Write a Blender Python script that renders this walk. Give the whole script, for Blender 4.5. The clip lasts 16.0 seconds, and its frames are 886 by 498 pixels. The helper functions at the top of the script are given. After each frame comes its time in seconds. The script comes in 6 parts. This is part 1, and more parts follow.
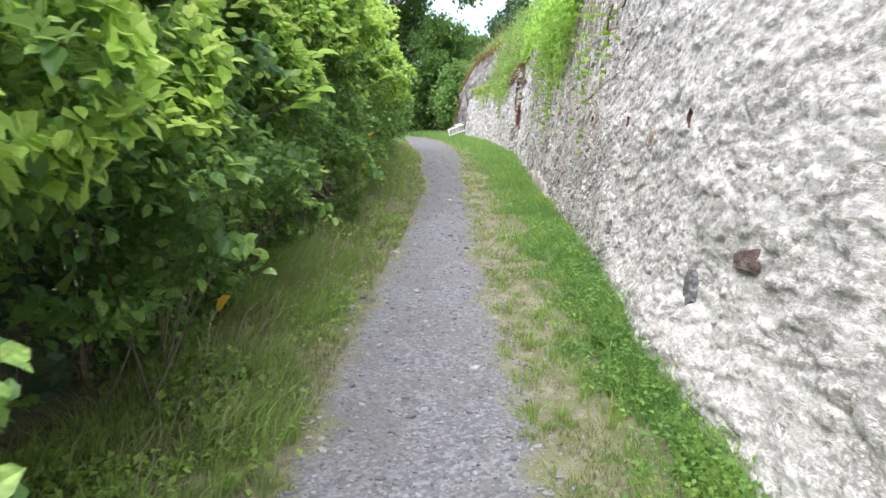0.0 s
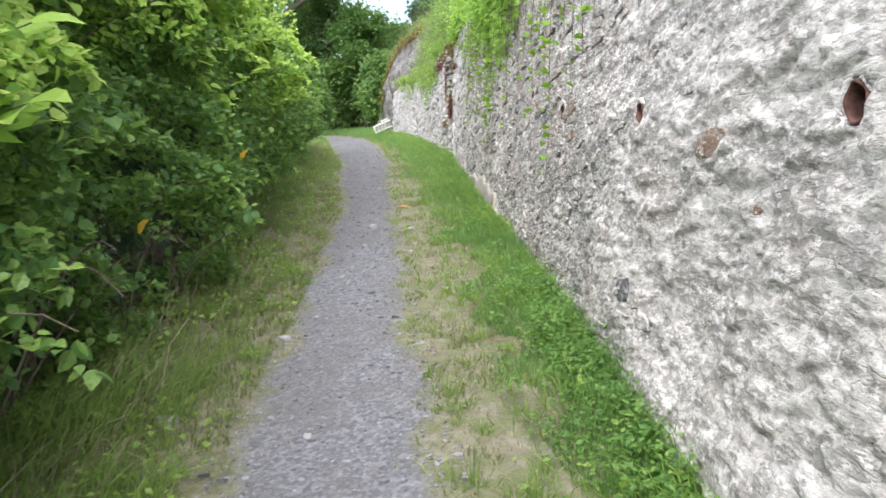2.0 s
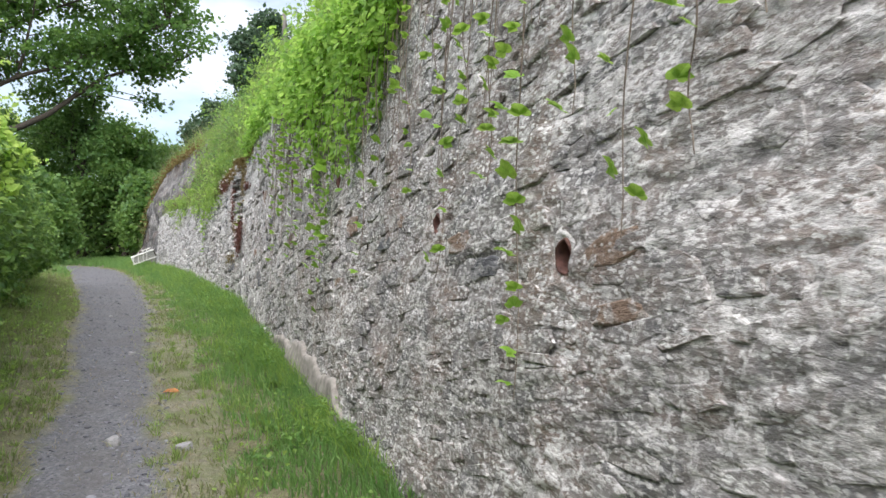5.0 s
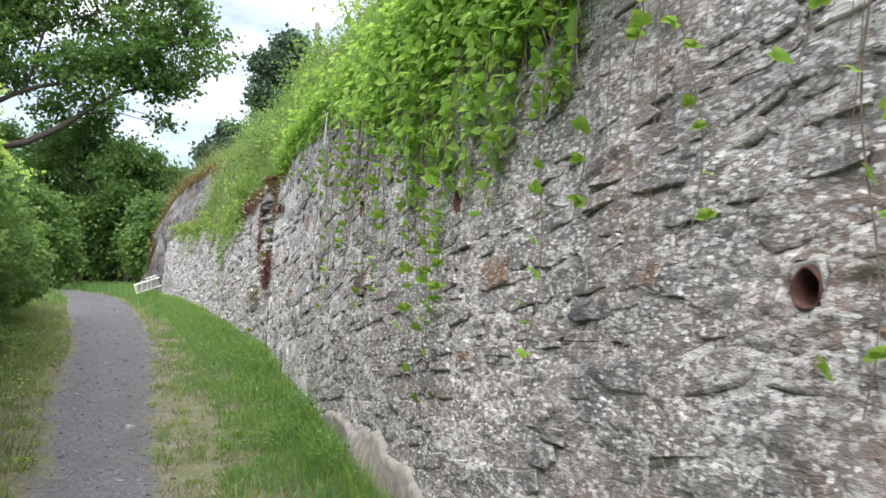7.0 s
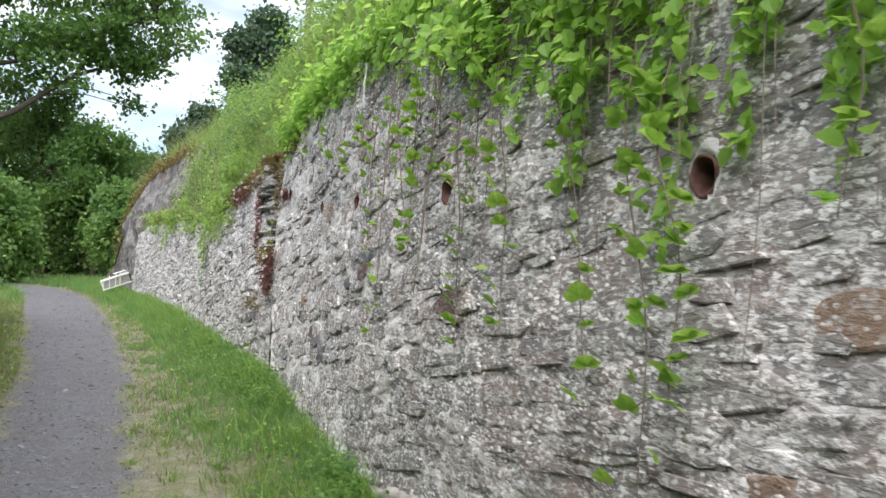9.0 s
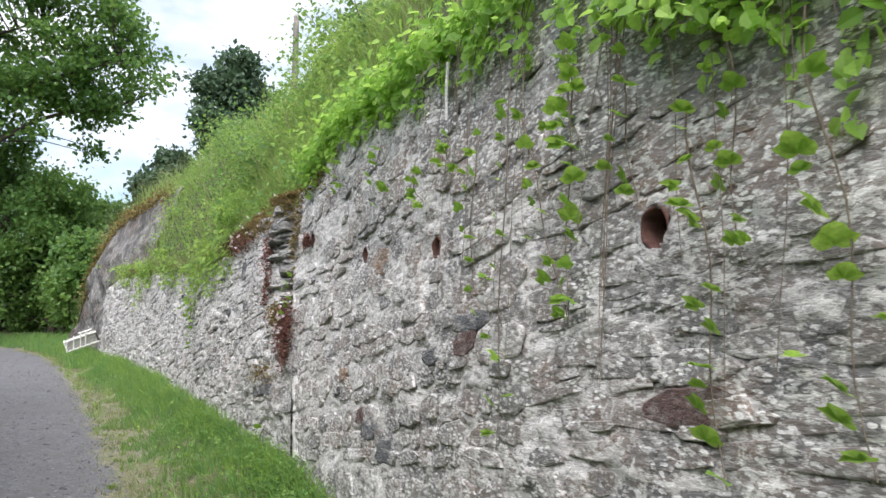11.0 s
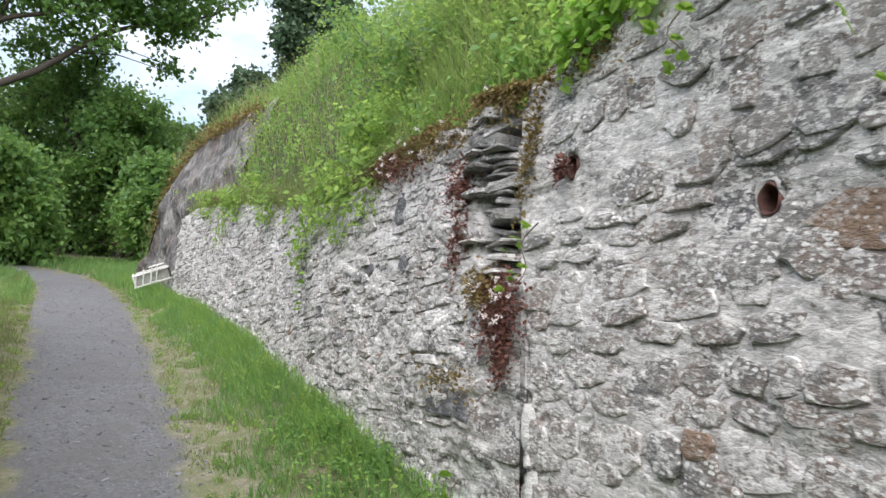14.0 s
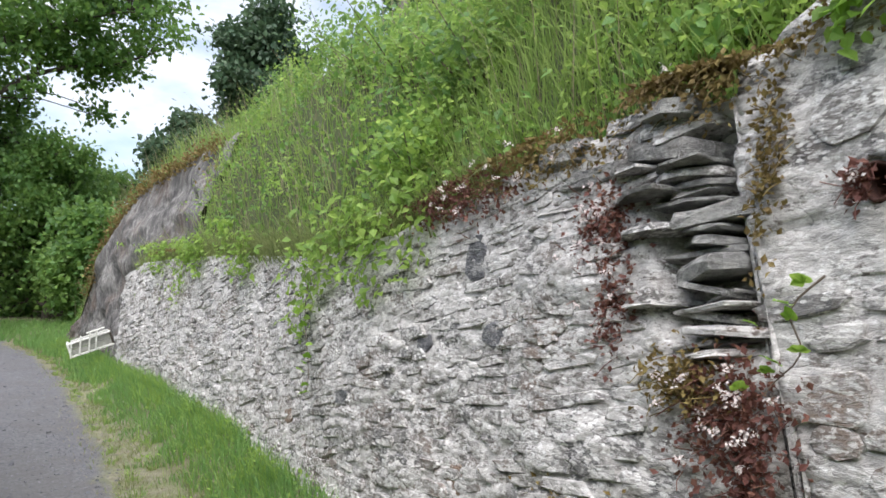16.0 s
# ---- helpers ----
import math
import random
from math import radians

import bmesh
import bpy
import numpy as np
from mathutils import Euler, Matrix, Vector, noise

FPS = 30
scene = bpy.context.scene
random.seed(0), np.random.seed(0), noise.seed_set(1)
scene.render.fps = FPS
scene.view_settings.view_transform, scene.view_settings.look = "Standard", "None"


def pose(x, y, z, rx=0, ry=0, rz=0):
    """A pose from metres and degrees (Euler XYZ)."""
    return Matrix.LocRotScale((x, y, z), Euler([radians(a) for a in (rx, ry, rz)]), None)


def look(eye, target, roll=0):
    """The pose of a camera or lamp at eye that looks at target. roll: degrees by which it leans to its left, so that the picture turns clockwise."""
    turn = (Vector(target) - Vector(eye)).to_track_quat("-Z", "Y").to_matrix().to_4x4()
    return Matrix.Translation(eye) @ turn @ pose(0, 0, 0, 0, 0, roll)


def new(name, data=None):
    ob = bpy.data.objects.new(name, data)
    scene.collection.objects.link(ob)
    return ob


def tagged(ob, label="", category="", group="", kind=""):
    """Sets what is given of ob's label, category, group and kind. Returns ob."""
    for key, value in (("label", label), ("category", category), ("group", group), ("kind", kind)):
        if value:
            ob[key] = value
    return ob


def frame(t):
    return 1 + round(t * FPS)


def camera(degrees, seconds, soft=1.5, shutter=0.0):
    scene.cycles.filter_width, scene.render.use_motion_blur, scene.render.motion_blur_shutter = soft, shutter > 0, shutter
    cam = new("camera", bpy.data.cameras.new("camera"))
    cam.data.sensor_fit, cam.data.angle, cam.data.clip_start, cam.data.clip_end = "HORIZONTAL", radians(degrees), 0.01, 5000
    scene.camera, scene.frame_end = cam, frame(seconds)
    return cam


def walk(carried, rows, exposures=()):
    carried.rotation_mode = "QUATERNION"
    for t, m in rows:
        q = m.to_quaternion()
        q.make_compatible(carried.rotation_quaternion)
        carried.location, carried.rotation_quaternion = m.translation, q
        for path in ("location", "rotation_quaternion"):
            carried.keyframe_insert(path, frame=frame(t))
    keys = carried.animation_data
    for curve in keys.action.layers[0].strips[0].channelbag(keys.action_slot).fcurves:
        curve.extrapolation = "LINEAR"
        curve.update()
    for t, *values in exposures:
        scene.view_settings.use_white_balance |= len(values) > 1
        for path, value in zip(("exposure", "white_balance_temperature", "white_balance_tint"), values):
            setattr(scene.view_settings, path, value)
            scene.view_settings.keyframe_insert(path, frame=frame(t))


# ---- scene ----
cam = camera(60.6, 16.0, 1.5, 0.15)
PATH = [
    (0, (-0.082, -0.225, 1.603), (-0.05, 1.746, 1.266), 1.4),
    (0.5, (0.094, 0.493, 1.634), (0.139, 2.453, 1.239), -0.8),
    (1, (0.108, 1.12, 1.682), (0.252, 3.077, 1.295), 4.0),
    (1.5, (0.202, 1.895, 1.67), (0.217, 3.859, 1.293), -0.5),
    (2, (0.18, 2.577, 1.688), (0.364, 4.535, 1.326), -2.9),
    (2.5, (0.24, 3.227, 1.637), (0.658, 5.157, 1.318), -1.8),
    (3, (0.253, 3.907, 1.717), (0.627, 5.855, 1.454), -3.9),
    (3.2, (0.207, 4.172, 1.702), (0.604, 6.126, 1.535), -4.2),
    (5.3, (0.318, 6.407, 1.69), (1.111, 8.243, 1.663), -0.2),
    (5.5, (0.364, 6.67, 1.711), (1.125, 8.52, 1.673), -0.2),
    (6, (0.351, 7.245, 1.711), (1.097, 9.1, 1.673), -0.2),
    (6.5, (0.286, 7.746, 1.803), (1.095, 9.575, 1.827), 2.2),
    (7, (0.268, 8.302, 1.773), (1.038, 10.147, 1.835), 1.7),
    (7.5, (0.267, 8.77, 1.792), (1.017, 10.623, 1.849), 0.4),
    (8, (0.257, 9.276, 1.868), (1.032, 11.119, 1.922), 1.3),
    (8.5, (0.357, 9.776, 1.818), (1.215, 11.582, 1.862), 2.0),
    (9, (0.276, 10.29, 1.877), (1.116, 12.105, 1.913), 1.7),
    (9.2, (0.22, 10.442, 1.925), (1.068, 12.253, 1.973), 1.1),
    (11.3, (0.154, 12.169, 1.975), (1.088, 13.931, 2.125), -0.2),
    (11.5, (0.168, 12.389, 1.963), (1.107, 14.15, 2.101), -0.5),
    (12, (0.159, 12.913, 2.024), (0.912, 14.764, 2.117), -0.3),
    (12.5, (0.126, 13.421, 2.054), (0.802, 15.302, 2.136), 0.9),
    (13, (0.229, 13.92, 1.988), (1.015, 15.759, 1.978), 2.1),
    (13.5, (0.266, 14.413, 2.029), (1.061, 16.248, 2.034), 1.1),
    (14, (0.169, 14.907, 2.099), (0.961, 16.743, 2.098), 3.9),
    (14.5, (0.127, 15.372, 2.071), (0.959, 17.191, 2.076), 4.2),
    (15, (0.087, 15.835, 2.169), (0.918, 17.653, 2.231), 3.5),
    (15.5, (-0.019, 16.203, 2.229), (0.846, 17.996, 2.422), 1.4),
    (16, (0.057, 16.626, 2.167), (0.991, 18.39, 2.286), 1.7),
]
EXPOSURES = ((0.0, 1.1), (1.0, 1.07), (2.5, 0.9), (3.0, 0.72), (5.5, 0.5), (7.0, 0.58), (11.5, 0.55), (13.0, 0.45), (14.5, 0.55), (16.0, 0.45))
walk(cam, [(t, look(eye, target, roll)) for t, eye, target, roll in PATH], EXPOSURES)

# ---- light ----
SUN_EL, SUN_AZ = 60.0, 208.0
world = bpy.data.worlds.new("sky")
scene.world = world
world.use_nodes = True
wn, wl = world.node_tree.nodes, world.node_tree.links
bg = wn["Background"]
sky = wn.new("ShaderNodeTexSky")
sky.sky_type, sky.sun_disc = "NISHITA", False
sky.sun_elevation, sky.sun_rotation = radians(SUN_EL), radians(SUN_AZ)
sky.air_density, sky.dust_density, sky.ozone_density = 1.0, 2.0, 1.0
wco = wn.new("ShaderNodeTexCoord")
wmap = wn.new("ShaderNodeMapping")
wmap.inputs["Scale"].default_value = (1.0, 1.0, 2.2)
wnoise = wn.new("ShaderNodeTexNoise")
wnoise.inputs["Scale"].default_value, wnoise.inputs["Detail"].default_value = 2.2, 7.0
wnoise.inputs["Roughness"].default_value = 0.55
wramp = wn.new("ShaderNodeValToRGB")
wramp.color_ramp.elements[0].position, wramp.color_ramp.elements[1].position = 0.42, 0.68
wmix = wn.new("ShaderNodeMix")
wmix.data_type = "RGBA"
wmix.inputs[7].default_value = (7.75, 7.7, 8.05, 1)
wl.new(wco.outputs["Generated"], wmap.inputs["Vector"])
wl.new(wmap.outputs["Vector"], wnoise.inputs["Vector"])
wl.new(wnoise.outputs["Fac"], wramp.inputs["Fac"])
wl.new(wramp.outputs["Color"], wmix.inputs[0])
wl.new(sky.outputs["Color"], wmix.inputs[6])
wl.new(wmix.outputs[2], bg.inputs["Color"])
bg.inputs["Strength"].default_value = 0.16
sun = new("sun", bpy.data.lights.new("sun", "SUN"))
sun.data.energy, sun.data.angle, sun.data.color = 4.3, radians(80), (1.0, 0.968, 0.98)
_az, _el = radians(SUN_AZ), radians(SUN_EL)
sun_from = Vector((math.sin(_az) * math.cos(_el), math.cos(_az) * math.cos(_el), math.sin(_el)))
sun.matrix_world = look(sun_from * 60, (0, 0, 0))

# ---- tools ----
rng = np.random.default_rng(7)


def _hash(i, j, k, seed):
    h = (i * 374761393 + j * 668265263 + k * 1442695041 + seed * 974634777) & 0xFFFFFFFF
    h = ((h ^ (h >> 13)) * 1274126177) & 0xFFFFFFFF
    h = ((h ^ (h >> 16)) * 1103515245) & 0xFFFFFFFF
    return ((h ^ (h >> 15)) & 0xFFFF) / 65535.0


def vnoise(x, y, z, seed=0):
    """Smooth lattice noise from -1 to 1, over arrays."""
    x, y, z = np.broadcast_arrays(np.asarray(x, float), np.asarray(y, float), np.asarray(z, float))
    xi, yi, zi = np.floor(x).astype(np.int64), np.floor(y).astype(np.int64), np.floor(z).astype(np.int64)
    fx, fy, fz = x - xi, y - yi, z - zi
    fx, fy, fz = (f * f * (3 - 2 * f) for f in (fx, fy, fz))
    out = 0
    for a in (0, 1):
        for b in (0, 1):
            for c in (0, 1):
                w = (fx if a else 1 - fx) * (fy if b else 1 - fy) * (fz if c else 1 - fz)
                out = out + w * _hash(xi + a, yi + b, zi + c, seed)
    return out * 2 - 1


def fbm(x, y, z, octaves=4, seed=0):
    total, amp, f = 0, 1.0, 1.0
    for o in range(octaves):
        total = total + amp * vnoise(x * f, y * f, z * f, seed + o)
        amp, f = amp * 0.5, f * 2.03
    return total


def mesh_data(name, v, f, smooth=False):
    """A mesh from an array of points and an array of faces with the same count of corners (or a list of such arrays)."""
    v = np.asarray(v, np.float32).reshape(-1, 3)
    fs = [np.asarray(a, np.int32) for a in (f if isinstance(f, list) else [f]) if len(a)]
    me = bpy.data.meshes.new(name)
    me.vertices.add(len(v))
    me.vertices.foreach_set("co", v.ravel())
    loops = np.concatenate([a.ravel() for a in fs])
    sizes = np.concatenate([np.full(len(a), a.shape[1], np.int32) for a in fs])
    me.loops.add(len(loops))
    me.loops.foreach_set("vertex_index", loops)
    me.polygons.add(len(sizes))
    me.polygons.foreach_set("loop_start", np.concatenate([[0], np.cumsum(sizes)[:-1]]).astype(np.int32))
    me.polygons.foreach_set("use_smooth", np.full(len(sizes), smooth))
    me.update(calc_edges=True)
    me.validate()
    return me


def piece(name, v, f, material, parent=None, label="", smooth=False, kind=""):
    ob = new(name, mesh_data(name, v, f, smooth))
    ob.data.materials.append(material)
    if parent is not None:
        ob.parent = parent
    return tagged(ob, label, kind=kind)


def part(name, bm, material, parent, label="", smooth=False):
    """Links a bmesh as one mesh object under a thing or a part."""
    me = bpy.data.meshes.new(name)
    bm.to_mesh(me)
    bm.free()
    me.materials.append(material)
    for p in me.polygons:
        p.use_smooth = smooth
    ob = new(name, me)
    ob.parent = parent
    return tagged(ob, label)


def thing(name, label, category, group="", kind="", m=None):
    ob = tagged(new(name), label, category, group, kind)
    ob.empty_display_size = 0.1
    if m is not None:
        ob.matrix_world = m
    return ob


class Soup:
    """Gathers points and faces of many small pieces into one mesh."""

    def __init__(self):
        self.v, self.f, self.n = [], {}, 0

    def add(self, v, f):
        v = np.asarray(v, float).reshape(-1, 3)
        for a in (f if isinstance(f, list) else [f]):
            a = np.asarray(a, int)
            self.f.setdefault(a.shape[1], []).append(a + self.n)
        self.v.append(v)
        self.n += len(v)

    def make(self, name, material, parent=None, label="", smooth=False, kind=""):
        return piece(name, np.concatenate(self.v), [np.concatenate(a) for a in self.f.values()], material, parent, label, smooth, kind)


def tube(points, radii, sides=6):
    """Points and faces of a tapered tube along a line of points, closed at its ends."""
    p, r = np.asarray(points, float), np.asarray(radii, float)
    d = np.gradient(p, axis=0)
    d /= np.linalg.norm(d, axis=1, keepdims=True) + 1e-9
    ref = np.where(np.abs(d[:, 2:3]) < 0.9, [[0, 0, 1.0]], [[1.0, 0, 0]])
    a = np.cross(d, ref)
    a /= np.linalg.norm(a, axis=1, keepdims=True) + 1e-9
    b = np.cross(d, a)
    t = np.arange(sides) * 2 * np.pi / sides
    ring = p[:, None] + r[:, None, None] * (a[:, None] * np.cos(t)[None, :, None] + b[:, None] * np.sin(t)[None, :, None])
    n = len(p)
    i = np.arange(n - 1)[:, None] * sides
    j, k = np.arange(sides)[None], (np.arange(sides)[None] + 1) % sides
    f = np.stack([i + j, i + k, i + sides + k, i + sides + j], -1).reshape(-1, 4)
    v = np.concatenate([ring.reshape(-1, 3), p[:1], p[-1:]])
    s = np.arange(sides)
    caps = np.concatenate([np.stack([(s + 1) % sides, s, np.full(sides, n * sides)], -1), np.stack([s, (s + 1) % sides, np.full(sides, n * sides + 1)], -1) + [(n - 1) * sides, (n - 1) * sides, 0]])
    return v, [f, caps]


# leaf outlines: x across, y along, z up, one unit long
LEAF_SMALL = (np.array([[0, 0, 0], [0.36, 0.42, 0.1], [0, 1, -0.08], [-0.36, 0.42, 0.1], [0, 0.45, 0]]), np.array([[0, 1, 4], [1, 2, 4], [2, 3, 4], [3, 0, 4]]))
LEAF_BROAD = (
    np.array([[0, 0, 0], [0.27, 0.13, 0.05], [0.42, 0.38, 0.09], [0.33, 0.55, 0.07], [0.27, 0.72, 0.05], [0, 1, -0.12], [-0.27, 0.72, 0.05], [-0.33, 0.55, 0.07], [-0.42, 0.38, 0.09], [-0.27, 0.13, 0.05], [0, 0.3, -0.01], [0, 0.66, -0.02]]),
    np.array([[0, 1, 10], [1, 2, 10], [2, 3, 10], [3, 11, 10], [3, 4, 11], [4, 5, 11], [5, 6, 11], [6, 7, 11], [7, 10, 11], [7, 8, 10], [8, 9, 10], [9, 0, 10]]),
)


LEAF_MID = (np.array([[0, 0, 0], [0.34, 0.2, 0.07], [0.36, 0.58, 0.07], [0, 1, -0.1], [-0.36, 0.58, 0.07], [-0.34, 0.2, 0.07], [0, 0.45, -0.02]]), np.array([[0, 1, 6], [1, 2, 6], [2, 3, 6], [3, 4, 6], [4, 5, 6], [5, 0, 6]]))


def unit(v):
    return v / (np.linalg.norm(v, axis=-1, keepdims=True) + 1e-9)


def leaf_cloud(places, along, face, size, shape=LEAF_SMALL):
    """One leaf at each place: it points along, its upper side looks towards face."""
    y = unit(along)
    x = unit(np.cross(y, face))
    z = np.cross(x, y)
    t, f = shape
    v = places[:, None] + size[:, None, None] * (t[None, :, 0:1] * x[:, None] + t[None, :, 1:2] * y[:, None] + t[None, :, 2:3] * z[:, None])
    return v.reshape(-1, 3), (f[None] + (np.arange(len(places)) * len(t))[:, None, None]).reshape(-1, f.shape[1])


def blades(places, height, lean, width=0.006):
    """Bent grass blades: five points, one quad and one triangle each."""
    n = len(places)
    a = rng.uniform(0, 2 * np.pi, n)
    side = np.stack([np.cos(a), np.sin(a), 0 * a], -1) * np.reshape(width, (-1, 1))
    up = np.array([0, 0, 1.0])
    h = height[:, None]
    mid = places + up * h * 0.6 + lean * h * 0.28
    tip = places + up * h * 0.95 + lean * h * 0.85
    v = np.stack([places - side, places + side, mid + side * 0.8, mid - side * 0.8, tip], 1).reshape(-1, 3)
    b = (np.arange(n) * 5)[:, None]
    return v, [b + [0, 1, 2, 3], b + [3, 2, 4]]


def scatter_dirs(n, flat=0.0):
    d = rng.normal(size=(n, 3))
    d[:, 2] = d[:, 2] * (1 - flat)
    return unit(d)


# ---- materials ----
class Nodes:
    def __init__(self, name, rough=0.8):
        self.mat = bpy.data.materials.new(name)
        self.mat.use_nodes = True
        self.n, self.l = self.mat.node_tree.nodes, self.mat.node_tree.links
        self.out, self.bsdf = self.n["Material Output"], self.n["Principled BSDF"]
        self.bsdf.inputs["Roughness"].default_value = rough
        self.geo = self.n.new("ShaderNodeNewGeometry")

    def noise(self, scale, detail=4.0, rough=0.6, stretch=(1, 1, 1), offset=0.0):
        m = self.n.new("ShaderNodeMapping")
        m.inputs["Scale"].default_value = stretch
        m.inputs["Location"].default_value = (offset, offset * 0.7, offset * 1.3)
        t = self.n.new("ShaderNodeTexNoise")
        t.inputs["Scale"].default_value, t.inputs["Detail"].default_value, t.inputs["Roughness"].default_value = scale, detail, rough
        self.l.new(self.geo.outputs["Position"], m.inputs["Vector"])
        self.l.new(m.outputs["Vector"], t.inputs["Vector"])
        return t.outputs["Fac"]

    def voronoi(self, scale, stretch=(1, 1, 1), feature="F1"):
        m = self.n.new("ShaderNodeMapping")
        m.inputs["Scale"].default_value = stretch
        t = self.n.new("ShaderNodeTexVoronoi")
        t.feature = feature
        t.inputs["Scale"].default_value = scale
        self.l.new(self.geo.outputs["Position"], m.inputs["Vector"])
        self.l.new(m.outputs["Vector"], t.inputs["Vector"])
        return t

    def ramp(self, fac, *stops):
        r = self.n.new("ShaderNodeValToRGB")
        e = r.color_ramp.elements
        while len(e) < len(stops):
            e.new(0.5)
        for s, (p, c) in zip(e, stops):
            s.position, s.color = p, (*c, 1) if len(c) == 3 else c
        self.l.new(fac, r.inputs["Fac"])
        return r.outputs["Color"]

    def step(self, fac, lo, hi):
        r = self.n.new("ShaderNodeMapRange")
        r.inputs["From Min"].default_value, r.inputs["From Max"].default_value = lo, hi
        self.l.new(fac, r.inputs["Value"])
        return r.outputs["Result"]

    def math(self, op, a, b):
        m = self.n.new("ShaderNodeMath")
        m.operation = op
        for i, v in enumerate((a, b)):
            if isinstance(v, (int, float)):
                m.inputs[i].default_value = v
            else:
                self.l.new(v, m.inputs[i])
        return m.outputs[0]

    def mix(self, fac, a, b, blend="MIX"):
        m = self.n.new("ShaderNodeMix")
        m.data_type, m.blend_type = "RGBA", blend
        for i, v in ((0, fac), (6, a), (7, b)):
            if isinstance(v, (int, float)):
                m.inputs[i].default_value = v
            elif isinstance(v, tuple):
                m.inputs[i].default_value = (*v, 1)
            else:
                self.l.new(v, m.inputs[i])
        return m.outputs[2]

    def island(self):
        return self.geo.outputs["Random Per Island"]

    def object_random(self):
        return self.n.new("ShaderNodeObjectInfo").outputs["Random"]

    def attribute(self, name):
        a = self.n.new("ShaderNodeAttribute")
        a.attribute_name = name
        return a.outputs["Fac"]

    def bedded(self, warp):
        """Places turned so that the courses, which dip along the wall, lie level, and bent a little."""
        s = self.height()
        v = self.n.new("ShaderNodeCombineXYZ")
        self.l.new(s["X"], v.inputs[0])
        self.l.new(s["Y"], v.inputs[1])
        self.l.new(self.math("ADD", s["Z"], self.math("MULTIPLY", s["Y"], 0.17)), v.inputs[2])
        t = self.n.new("ShaderNodeTexNoise")
        t.inputs["Scale"].default_value, t.inputs["Detail"].default_value = 7.0, 3.0
        self.l.new(self.geo.outputs["Position"], t.inputs["Vector"])
        return self.mix(warp, v.outputs[0], t.outputs["Color"], "ADD")

    def cells(self, vector, scale, stretch):
        """Stone-like cells: a random value for each, and the distance to its edge."""
        m = self.n.new("ShaderNodeMapping")
        m.inputs["Scale"].default_value = stretch
        self.l.new(vector, m.inputs["Vector"])
        out = []
        for feature, socket in (("F1", "Color"), ("DISTANCE_TO_EDGE", "Distance")):
            t = self.n.new("ShaderNodeTexVoronoi")
            t.feature = feature
            t.inputs["Scale"].default_value = scale
            self.l.new(m.outputs["Vector"], t.inputs["Vector"])
            out.append(t.outputs[socket])
        return out

    def height(self):
        s = self.n.new("ShaderNodeSeparateXYZ")
        self.l.new(self.geo.outputs["Position"], s.inputs["Vector"])
        return s.outputs

    def color(self, c):
        if isinstance(c, tuple):
            self.bsdf.inputs["Base Color"].default_value = (*c, 1)
        else:
            self.l.new(c, self.bsdf.inputs["Base Color"])
        return self

    def bump(self, fac, distance=0.01, strength=0.6):
        b = self.n.new("ShaderNodeBump")
        b.inputs["Strength"].default_value, b.inputs["Distance"].default_value = strength, distance
        self.l.new(fac, b.inputs["Height"])
        self.l.new(b.outputs["Normal"], self.bsdf.inputs["Normal"])
        return self

    def translucent(self, amount, color):
        t = self.n.new("ShaderNodeBsdfTranslucent")
        m = self.n.new("ShaderNodeMixShader")
        m.inputs["Fac"].default_value = amount
        self.l.new(color, t.inputs["Color"])
        self.l.new(self.bsdf.outputs["BSDF"], m.inputs[1])
        self.l.new(t.outputs["BSDF"], m.inputs[2])
        self.l.new(m.outputs["Shader"], self.out.inputs["Surface"])
        return self


def leaf_material(name, dark, mid, light, rough=0.45, through_leaf=0.35, patch=1.3, own=False):
    """Leaves: each its own green, with patches of older and younger growth."""
    m = Nodes(name, rough)
    pick = m.object_random() if own else m.island()
    p = m.noise(patch, 3)
    f = m.math("ADD", m.math("MULTIPLY", pick, 0.62), m.math("MULTIPLY", m.step(p, 0.3, 0.7), 0.38))
    c = m.ramp(f, (0.05, dark), (0.5, mid), (0.95, light))
    c = m.mix(m.step(m.noise(90, 2), 0.35, 0.8), c, tuple(v * 0.7 for v in mid))
    m.color(c).translucent(through_leaf, m.mix(0.5, c, tuple(min(1, v * 1.6) for v in light)))
    m.bsdf.inputs["Specular IOR Level"].default_value = 0.35
    return m.mat


